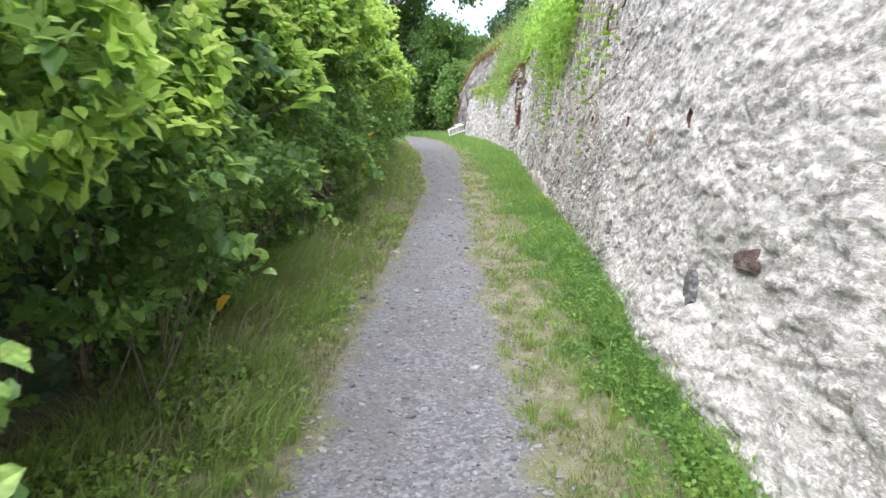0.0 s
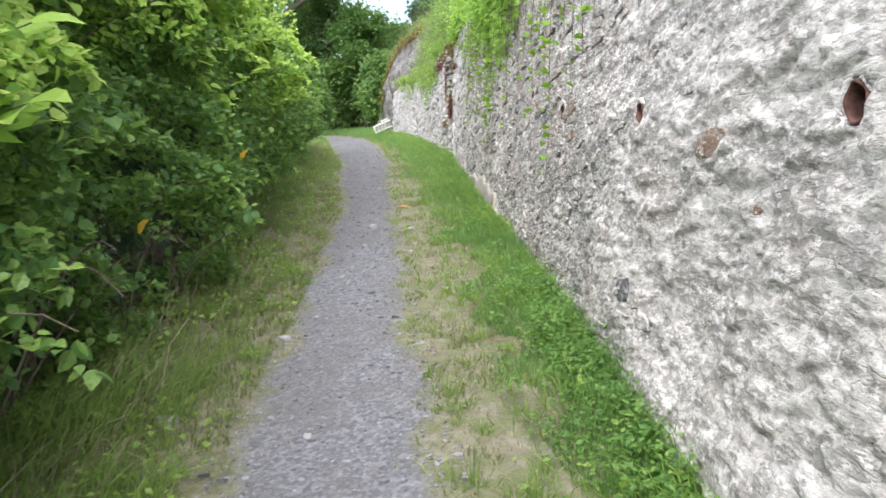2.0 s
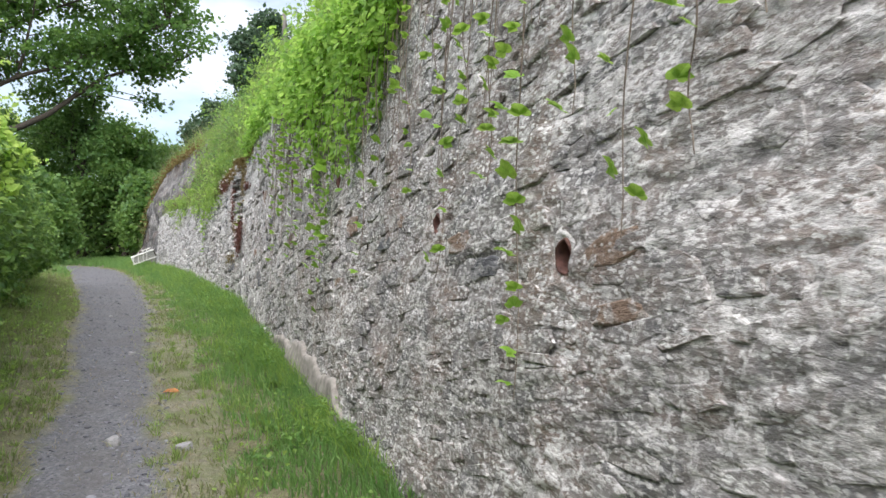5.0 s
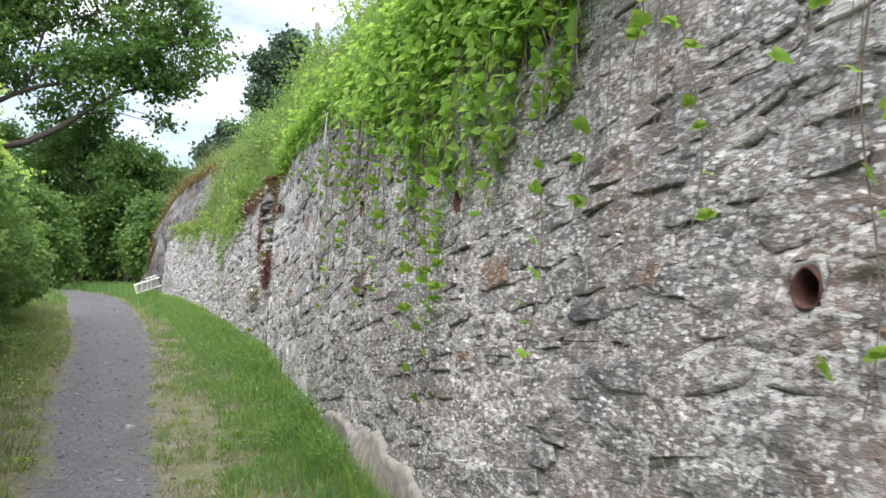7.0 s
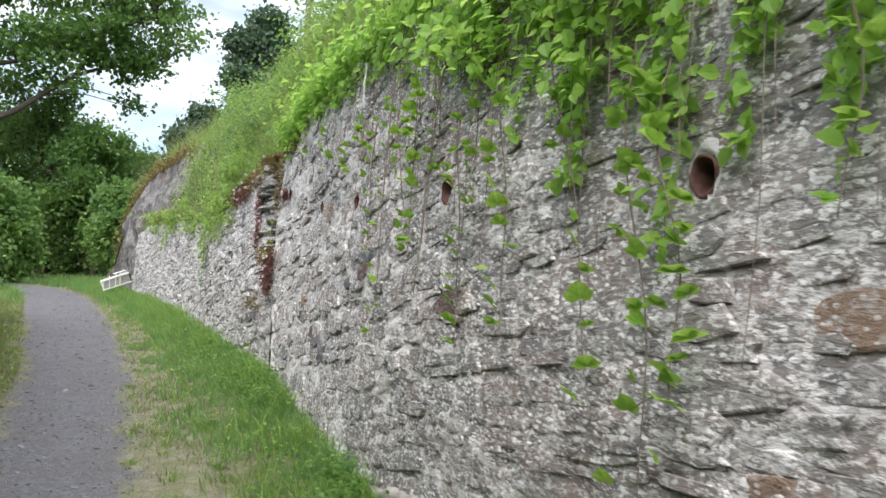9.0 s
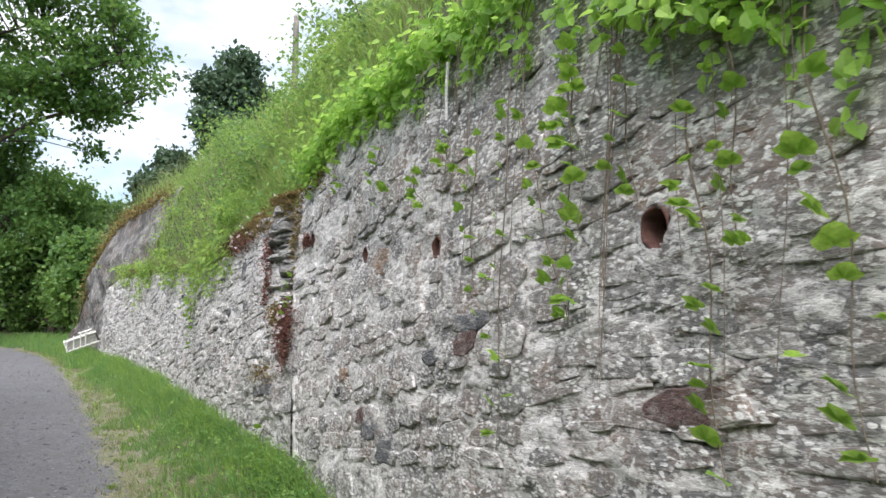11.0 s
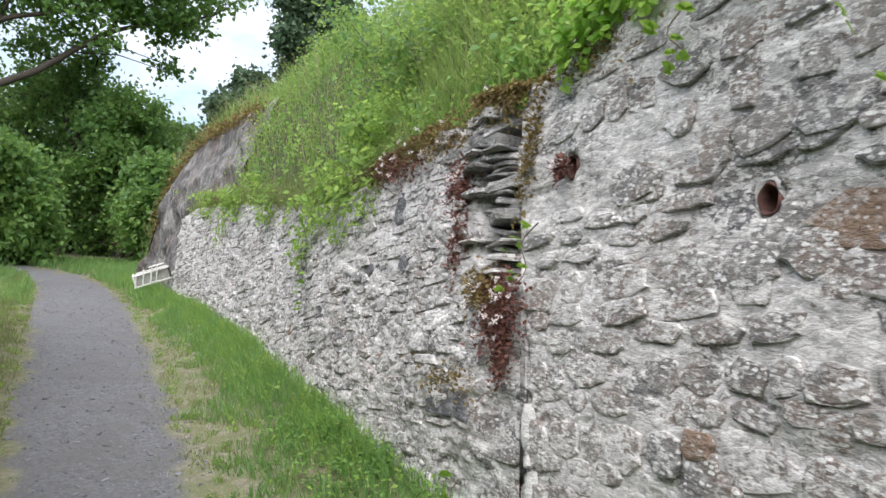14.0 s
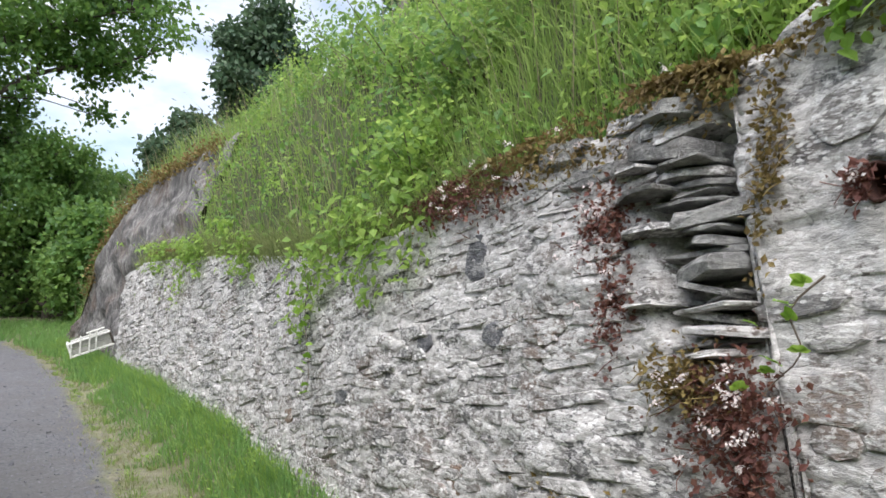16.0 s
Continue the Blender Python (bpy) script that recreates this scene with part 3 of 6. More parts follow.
def build_ground():
    xs = stepped((-900, -60, 140), (-60, -8, 6), (-8, -2.4, 0.5), (-2.4, 2.3, 0.05), (2.3, 8, 0.7), (8, 60, 6), (60, 901, 140))
    ys = stepped((-900, -60, 140), (-60, -8, 6), (-8, -1, 0.4), (-1, 22, 0.05), (22, 38, 0.1), (38, 60, 1.5), (60, 901, 140))
    gx, gy = np.meshgrid(xs, ys, indexing="ij")
    gz = ground_z(gx, gy)
    ob = piece("ground", np.stack([gx, gy, gz], -1), grid_faces(len(xs), len(ys)), M_GROUND, None, "grey gravel footpath between strips of dry and green grass", True, "structure")
    tagged(ob, category="ground")
    wob = 0.10 * fbm(gx * 3, gy * 3, 0 * gx, 4, 31)
    inside = np.minimum(gx - path_left(gy), path_right(gy) - gx) + wob
    gravel = np.clip(inside / 0.10 + 0.5, 0, 1)
    strip = np.minimum(gx - path_left(gy) + 0.55, path_right(gy) + 0.56 - gx) + 1.6 * wob
    straw = np.clip(strip / 0.22 + 0.4, 0, 1) * np.where(gx < path_left(gy), np.interp(gy, [7, 13], [0.5, 0.25]), np.interp(gy, [-8, 30, 36], [1, 1, 0.3]))
    gravel[np.abs(gy) > 55] = 0
    for name, val in (("gravel", gravel), ("straw", straw)):
        a = ob.data.attributes.new(name, "FLOAT", "POINT")
        a.data.foreach_set("value", val.ravel().astype(np.float32))
    return ob


HOLES = ((4.56, 1.65), (6.5, 1.615), (8.31, 1.62), (9.63, 1.76), (11.96, 2.15), (13.68, 2.225), (15.42, 2.285), (16.74, 2.33), (17.9, 2.515))


def joint_shift(y, z):
    """The joint between the two walls leans, and the courses by it lean along."""
    k = np.interp(y, [15.5, JOINT, 21.5], [0, 1, 0])
    return k * (0.36 * (np.clip(z, 0.7, 2.6) - 1.85))


def ledges(y, bed, per_metre, wide, seed, soft=0.14):
    """Uneven courses of flat stones: each stone stands out by its own amount, with worn edges."""
    b = bed * per_metre + 0.9 * vnoise(0 * y, y * 2.3, bed * 3.1, seed) + 0.4 * vnoise(0 * y, y * 9, bed * 6, seed + 1)
    j = np.floor(b).astype(np.int64)
    u = y / wide + 9 * _hash(j, 0 * j, 0 * j, seed + 2) + 0.35 * vnoise(0 * y, y * 5, bed * 17, seed + 3)
    i = np.floor(u).astype(np.int64)
    up, across = b - j, u - i
    edge = np.clip(up / soft, 0, 1) * np.clip((1 - up) / (1.6 * soft), 0, 1) * np.clip(np.minimum(across, 1 - across) / (0.6 * soft), 0, 1)
    lean = (across - 0.5) * (_hash(i, j, 0 * j, seed + 5) - 0.5) * 0.8
    return (_hash(i, j, 0 * j, seed + 4) + lean) * edge


def wall_base(y, z):
    """The wall's face without its single stones."""
    relief = 0.045 * fbm(0 * y, y * 0.9, z * 1.3, 3, 41)
    # a smeared, bulging foot on the first stretch
    foot = np.interp(y, [2, 4, 5.2, 7, 9], [0.13, 0.11, 0.06, 0.04, 0])
    relief = relief + foot * np.exp(-(((z - path_z(y) - 0.15) / 0.3) ** 2))
    return wall_x(y) + 0.1 * (z - path_z(y)) - relief


def wall_face(y, z):
    """The wall's worn face: x at a place along it and a height."""
    bed = z + 0.17 * y
    big = np.interp(y, [3, 7, 9, 14, 16, 18.1, 18.2], [0.018, 0.015, 0.010, 0.009, 0.005, 0.005, 0.019])
    small = np.interp(y, [3, 7, 9, 14, 16, 18.1, 18.2], [0.012, 0.010, 0.007, 0.006, 0.004, 0.004, 0.010])
    relief = big * ledges(y, bed, 9.0, 0.27, 301) + small * ledges(y, bed, 22.0, 0.15, 311)
    worn = fbm(0 * y, y * 7, bed * 13, 3, 321)
    relief = relief + np.interp(y, [6, 8], [0.006, 0.009]) * worn + 0.006 * np.abs(vnoise(0 * y, y * 21, bed * 30, 331))
    # chipped hollows
    relief = relief - np.interp(y, [5, 8], [0.015, 0.03]) * np.clip(fbm(0 * y, y * 3.6, bed * 8, 3, 341) - 0.62, 0, 0.5)
    x = wall_base(y, z) - relief + 0.012
    # the broken corner by the joint
    v = y - joint_shift(y, z)
    broken = np.clip(1.3 - ((v - 18.34) / 0.2) ** 2, 0, 1) * np.clip((z - 1.98) / 0.1, 0, 1) * np.clip((2.84 - z) / 0.06, 0, 1)
    low = np.clip(1.2 - ((v - 18.22) / 0.10) ** 2, 0, 1) * np.clip((z - 1.45) / 0.1, 0, 1) * np.clip((2.05 - z) / 0.1, 0, 1)
    return x + 0.13 * broken + 0.02 * low


def build_wall(name, ys, rows, label):
    y1 = ys[-1]
    s = np.linspace(0, 1, rows)
    gy, gs = np.meshgrid(ys, s, indexing="ij")
    foot = path_z(gy) - 0.3
    gz = foot + (wall_top(np.minimum(gy, JOINT - 0.08) if y1 <= JOINT else gy) - foot) * gs
    gy = gy + joint_shift(gy, gz)
    gx = wall_face(gy, gz)
    for hy, hz in HOLES:
        near = (gy - hy) ** 2 + ((gz - hz) / 1.15) ** 2 < 0.056**2
        gx = np.where(near, gx + 0.3, gx)
    top_in = np.stack([gx[:, -1] + 0.5, gy[:, -1], gz[:, -1] + 0.04], -1)[:, None]
    back = np.stack([gx[:, -1] + 0.55, gy[:, 0], foot[:, 0]], -1)[:, None]
    v = np.concatenate([np.stack([gx, gy, gz], -1), top_in, back], 1)
    n = v.shape[1]
    ends = []
    for i in (0, len(ys) - 1):
        ring = i * n + np.arange(n)
        ring = ring if i else ring[::-1]
        ends.append(np.stack([np.full(n - 2, ring[-1]), ring[0:-2], ring[1:-1]], -1))
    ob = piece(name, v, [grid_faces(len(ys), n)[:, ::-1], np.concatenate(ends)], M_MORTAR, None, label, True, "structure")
    return tagged(ob, category="wall")


def build_bank():
    ys = stepped((-8, 10, 0.5), (10, 34, 0.15), (34, 50, 0.5), (50, 80, 5))
    d = np.concatenate([np.arange(0, 2.4, 0.12), np.arange(2.4, 8, 0.5), np.arange(8, 60, 5), [120, 300, 600]])
    gy, gd = np.meshgrid(ys, d, indexing="ij")
    gx = rim(gy)[0] + gd
    gz = bank_z(gx, gy)
    ob = piece("hillside", np.stack([gx, gy, gz], -1), grid_faces(len(ys), len(d)), M_SOILBANK, None, "steep overgrown hillside behind the wall", True, "structure")
    return tagged(ob, category="hillside")


M_SOILBANK = plain_material("bank_soil", (0.03, 0.045, 0.014), (0.075, 0.09, 0.032), 9, 0.95, bump=0.03)


def build_cut_rock():
    """The leaning rock face past the wall's end, falling away to a rounded nose."""
    ys = np.arange(27.6, 37.01, 0.09)
    s = np.linspace(0, 1, 60)
    gy, gs = np.meshgrid(ys, s, indexing="ij")
    foot_x, foot_z = wall_x(gy) + 0.22, path_z(gy) - 0.25
    x1 = np.interp(gy, [27, 28.25, 30, 31.5, 33, 34, 35, 37], [2.6, 2.42, 1.95, 1.64, 1.34, 1.10, 0.92, 0.85])
    z1 = np.interp(gy, [27, 28.25, 30, 31.5, 33, 34, 35, 37], [4.52, 4.36, 4.13, 3.88, 3.32, 2.52, 1.52, 0.75])
    gz = foot_z + gs * (z1 - foot_z)
    gx = foot_x + (x1 - foot_x) * gs**1.5
    loose = np.clip(gs * 3, 0.2, 1) * np.clip((1 - gs) * 6, 0.15, 1)
    gx = gx - (0.16 * fbm(gy * 0.7, gz * 0.7, 0 * gy, 4, 71) + 0.06 * fbm(gy * 2.6, gz * 4, 0 * gy, 3, 75) + 0.04 * np.abs(vnoise(gy * 3, gz * 9, 0 * gy, 77))) * loose
    back = np.stack([gx[:, -1] + 0.9, ys, gz[:, -1] - 0.1], -1)[:, None]
    v = np.concatenate([np.stack([gx, gy, gz], -1), back], 1)
    ob = piece("cut_rock_face", v, grid_faces(len(ys), v.shape[1])[:, ::-1], M_CUT, None, "bare grey and rust-brown leaning rock face", True, "structure")
    return tagged(ob, category="rock face")


ground = build_ground()
wall_near = build_wall("wall_1", np.append(stepped((-6, 1.4, 0.1), (1.4, JOINT - 0.01, 0.0165)), JOINT), 235, "tall grey slate rubble wall smeared with white lime mortar")
wall_far = build_wall("wall_2", np.append(stepped((JOINT + 0.002, 22.5, 0.017), (22.5, WALL_END - 0.02, 0.03)), WALL_END), 170, "lower cream and grey rubble wall with slate courses")
build_bank()
build_cut_rock()


# ---- the left hedge ----
def hedge_face(y):
    return np.interp(y, [-8, 2, 4, 6, 8, 10, 14, 20, 24, 27], [-1.65, -1.6, -1.55, -1.6, -1.3, -1.25, -1.35, -1.45, -1.8, -2.4]) + 0.16 * vnoise(y * 0.9, 0 * y, 0 * y, 81)


def hedge_top(y):
    return np.interp(y, [-8, 3, 6, 10, 14, 18, 21, 24, 26.5], [3.4, 3.3, 3.1, 3.0, 2.9, 2.8, 2.5, 2.2, 1.2]) + 0.35 * vnoise(y * 0.7, 0 * y + 3, 0 * y, 82)


def build_hedge():
    hedge = thing("bramble_hedge", "tall dense green bramble and hazel hedge along the path", "hedge")
    # a dark inner thicket of stems
    stems = Soup()
    n = 420
    for i in range(n):
        y = rng.uniform(-4, 26)
        x = hedge_face(np.array(y)) - rng.uniform(0.3, 1.3)
        h = float(hedge_top(np.array(y))) * rng.uniform(0.5, 0.95)
        z0 = float(ground_z(x, y)) - 0.03
        k = np.linspace(0, 1, 7)
        bx, by = rng.normal(0.12, 0.3), rng.normal(0, 0.45)
        pts = np.stack([x + bx * k**2, y + by * k + 0.05 * np.sin(k * 5 + i), z0 + h * k], -1)
        stems.add(*tube(pts, np.linspace(rng.uniform(0.006, 0.018), 0.003, 7), 4))
    stems.make("thicket", M_TWIG, hedge, "bare brown bramble stems", kind="stuff")

    def shell(n, y0, y1, depth):
        y = rng.uniform(y0, y1, n)
        top = hedge_top(y)
        u = rng.uniform(0, 1, n) ** 0.85
        over = rng.uniform(0, 1, n) < 0.22
        bulge = 0.38 * np.sin(np.clip(u * 1.15, 0, 1) * np.pi * 0.62) - 0.75 * np.clip(u - 0.52, 0, 1)
        lump = 0.36 * fbm(y * 1.1, u * 3.2, 0 * y, 3, 91) + 0.20 * fbm(y * 4.2, u * 11, 0 * y, 2, 93)
        x = hedge_face(y) + bulge + lump - rng.exponential(depth, n)
        z = ground_z(x, y) + u * top
        x = np.where(over, hedge_face(y) + 0.2 - rng.uniform(0, 1.6, n), x)
        z = np.where(over, ground_z(x, y) + top + 0.14 * rng.normal(size=n) + 0.25 * vnoise(x * 1.5, y * 1.5, 0 * y, 95), z)
        low = z - ground_z(x, y) < np.interp(y, [4.2, 5.5, 8.5, 10], [0.15, 0.95, 0.8, 0.3])
        gap = vnoise(y * 1.3, z * 1.8, 0 * y, 97) + 0.5 * vnoise(y * 4, z * 5, 0 * y, 98) > np.where(low, -0.02, 0.24)
        keep = ~gap | over
        return np.stack([x, y, z], -1)[keep]

    def foliate(name, p, size, shape, material, label):
        out = np.stack([np.full(len(p), 0.8), np.zeros(len(p)), np.full(len(p), 0.15)], -1)
        along = unit(out * 0.6 + scatter_dirs(len(p)) * 0.9 + [0, 0, -0.25])
        face = unit(out * 0.7 + [0, 0, 0.9] + scatter_dirs(len(p)) * 0.55)
        s = Soup()
        s.add(*leaf_cloud(p, along, face, size * rng.uniform(0.6, 1.25, len(p)), shape))
        return s.make(name, material, hedge, label, False, "stuff")

    foliate("foliage", shell(92000, 0, 9, 0.13), 0.06, LEAF_MID, M_BRAMBLE, "green bramble leaves")
    foliate("foliage", shell(58000, 9, 27, 0.14), 0.085, LEAF_SMALL, M_BRAMBLE, "green bramble leaves farther along")
    p = shell(12000, -2, 27, 0.5) - [0.35, 0, 0]
    foliate("foliage", p, 0.17, LEAF_SMALL, M_BRAMBLE, "shaded inner leaves")
    p = shell(20000, -3, 27, 0.5) - [1.2, 0, 0]
    foliate("foliage", p, 0.3, LEAF_SMALL, M_BRAMBLE, "dense leaves at the hedge's back")
    # young leaves, with light on the hedge's upper face put into their colour
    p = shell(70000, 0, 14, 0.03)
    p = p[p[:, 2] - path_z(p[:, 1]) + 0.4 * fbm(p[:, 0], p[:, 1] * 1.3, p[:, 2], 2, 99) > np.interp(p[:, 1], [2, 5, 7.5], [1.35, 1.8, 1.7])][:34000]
    foliate("foliage", p + [0.04, 0, 0.03], 0.075, LEAF_MID, M_YOUNG_LIT, "young leaves brightened for light on the upper hedge")
    # filler leaves in a darker colour, standing in for shade inside the foot
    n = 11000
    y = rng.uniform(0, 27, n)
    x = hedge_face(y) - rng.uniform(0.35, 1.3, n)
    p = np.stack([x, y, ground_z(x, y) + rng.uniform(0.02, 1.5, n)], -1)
    foliate("foliage", p, 0.15, LEAF_SMALL, M_DARKTREE, "dark leaves standing in for shade inside the hedge's foot")
    # leafy shoots that stand out of the face and the top
    shoots, low_shoots = Soup(), Soup()
    roots = shell(420, 0, 26, 0.02)
    for c in roots[:300]:
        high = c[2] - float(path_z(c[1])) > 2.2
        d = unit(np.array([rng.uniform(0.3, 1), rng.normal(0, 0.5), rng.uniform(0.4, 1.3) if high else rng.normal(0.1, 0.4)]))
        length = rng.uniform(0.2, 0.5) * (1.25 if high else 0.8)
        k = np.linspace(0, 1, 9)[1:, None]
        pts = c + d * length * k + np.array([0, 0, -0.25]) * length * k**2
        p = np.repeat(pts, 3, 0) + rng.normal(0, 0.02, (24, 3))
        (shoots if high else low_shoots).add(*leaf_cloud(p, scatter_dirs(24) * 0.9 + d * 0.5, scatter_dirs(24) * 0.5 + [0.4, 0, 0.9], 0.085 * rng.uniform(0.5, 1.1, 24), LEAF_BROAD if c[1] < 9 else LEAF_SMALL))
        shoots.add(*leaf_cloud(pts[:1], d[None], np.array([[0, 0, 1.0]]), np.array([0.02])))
    # the high shoots share the leaf colour brightened for light
    shoots.make("young_growth", M_YOUNG_LIT, hedge, "young leafy shoots brightened for light high on the hedge", kind="stuff")
    low_shoots.make("young_growth", M_BRAMBLE, hedge, "leafy bramble shoots", kind="stuff")
    # single large leaves on the outside of the near stretch
    mesh_leaf = mesh_data("leaf", LEAF_BROAD[0], LEAF_BROAD[1])
    mesh_leaf.materials.append(M_BRAMBLE_OWN)
    q = shell(520, 2.6, 9, 0.03)[:260]
    for c in q:
        ob = new("leaf", mesh_leaf)
        ob.parent = hedge
        turn = Euler((rng.uniform(-0.6, 0.5), rng.uniform(-0.5, 0.9), rng.uniform(-2.6, -0.5))).to_matrix().to_4x4()
        ob.matrix_world = Matrix.Translation((c[0] + 0.07, c[1], c[2])) @ turn @ Matrix.Scale(rng.uniform(0.06, 0.11), 4)
    mesh_hazel = mesh_leaf.copy()
    mesh_hazel.materials.clear()
    mesh_hazel.materials.append(M_HAZEL)
    # bright hazel shoots that stand out of the hedge
    for y, z, s in ((5.4, 2.05, 0.19), (5.2, 1.72, 0.22), (5.32, 1.78, 0.2), (4.3, 2.4, 0.2), (9.5, 2.1, 0.2), (11.5, 2.2, 0.22), (6.4, 2.5, 0.16), (7.3, 2.4, 0.15), (3.9, 2.2, 0.15)):
        x = float(hedge_face(np.array(y))) + 0.5
        k = np.linspace(0, 1, 5)
        v, f = tube(np.stack([x - 0.45 + 0.5 * k, y + 0 * k, z - 0.25 + 0.35 * k - 0.1 * k**2], -1), np.linspace(0.006, 0.003, 5), 5)
        twig = piece("shoot", v, f, M_TWIG, hedge, "bright hazel shoot")
        for i in range(5):
            ob = new("leaf", mesh_hazel)
            ob.parent = twig
            ob.matrix_world = pose(x - 0.05 * i + 0.04, y + 0.07 * math.sin(i * 2.4), z - 0.03 * i, 12 + 10 * math.sin(i * 3 + y), 20, -80 + 75 * math.sin(i * 2.2 + y * 7)) @ Matrix.Scale(s * (0.95 - 0.09 * i), 4)
    yellow = mesh_leaf.copy()
    yellow.materials.clear()
    yellow.materials.append(M_YELLOW)
    for y, z in ((9.6, 0.95), (9.8, 0.8), (7.2, 1.05), (9.2, 1.35), (4.6, 0.95), (3.6, 0.6)):
        ob = tagged(new("leaf", yellow), "yellowed leaf")
        ob.parent = hedge
        ob.matrix_world = pose(float(hedge_face(np.array(y))) + 0.32, y, z, 60, 20, -60) @ Matrix.Scale(0.11, 4)
    # arching dry canes
    for i in range(46):
        y = 3.2 + 5.2 * (i * 0.618 % 1)
        k = np.linspace(0, 1, 9)
        x0 = float(hedge_face(np.array(y))) - 0.15 + 0.2 * (i * 0.377 % 1)
        z0 = float(ground_z(x0, y)) - 0.02
        a, b = rng.normal(0.2, 0.25), rng.normal(0, 0.6)
        pts = np.stack([x0 + a * k, y + b * np.sin(k * 2), z0 + rng.uniform(0.6, 1.2) * np.sin(k * rng.uniform(1.3, 2.3))], -1)
        v, f = tube(pts, np.linspace(0.007, 0.003, 9), 5)
        piece("cane", v, f, M_TWIG, hedge, "dry arching cane")
    return hedge


build_hedge()


# ---- trees ----
def grow(start, direction, length, radius, depth, soup, tips, spread=0.6, up=0.15, inner=2):
    """A limb with its side limbs; the ends are gathered in tips."""
    k = 6
    pts, d = [np.array(start, float)], unit(np.array(direction, float))
    for _ in range(k):
        d = unit(d + rng.normal(0, 0.14, 3) + [0, 0, up * 0.3])
        pts.append(pts[-1] + d * length / k)
    pts = np.array(pts)
    soup.add(*tube(pts, np.linspace(radius, radius * 0.55, k + 1), 7 if depth > 2 else 4))
    if depth == 0:
        tips.extend([pts[-1], pts[-3]])
        return
    for i in range(3 if depth > 1 else 4):
        at = pts[rng.integers(2, k + 1)] if i else pts[-1]
        nd = unit(d + rng.normal(0, spread, 3) + [0, 0, up])
        grow(at, nd, length * rng.uniform(0.6, 0.8), radius * 0.5, depth - 1, soup, tips, spread, up, inner)
    if depth <= inner:
        tips.extend([pts[-1], pts[3]])


def tree(name, label, base, height, leaf_mat, clump, per_clump, leaf_size, limbs, depth=3, spread=0.6, bark=None, slim=1.0, inner=2):
    """Trunk, limbs and a crown of leaf clumps. limbs: (height share, direction, length)."""
    t = thing(name, label, "tree")
    base = np.array(base, float)
    k = np.linspace(0, 1, 9)
    r0 = height * 0.024
    pts = base + np.stack([0.25 * np.sin(k * 3), 0.2 * np.sin(k * 4), height * 0.85 * k - 0.2], -1)
    bark = bark or M_BARK
    v, f = tube(pts, np.linspace(r0, r0 * 0.3, 9), 9)
    trunk = piece("trunk", v, f, bark, t, smooth=True)
    tips = []
    for share, d, length in limbs:
        s = Soup()
        at = np.array([np.interp(share, k, pts[:, c]) for c in range(3)])
        grow(at, d, length, slim * r0 * 0.5 * (1.1 - share * 0.5), depth, s, tips, spread, inner=inner)
        s.make("limb", bark, trunk, smooth=True)
    tips = np.array(tips)
    p = np.repeat(tips, per_clump, 0) + rng.normal(0, clump, (len(tips) * per_clump, 3)) * [1, 1, 0.7]
    s = Soup()
    s.add(*leaf_cloud(p, scatter_dirs(len(p)) + [0, 0, -0.3], scatter_dirs(len(p), 0.3) + [0, 0, 0.8], leaf_size * rng.uniform(0.6, 1.3, len(p))))
    s.make("crown", leaf_mat, t, kind="stuff")
    return t


def ring_limbs(n, length, low=0.35, rise=0.3):
    return [(low + (0.98 - low) * i / n, (math.cos(i * 2.4), math.sin(i * 2.4), rise + 0.5 * i / n), length * (1.1 - 0.5 * i / n)) for i in range(n)]


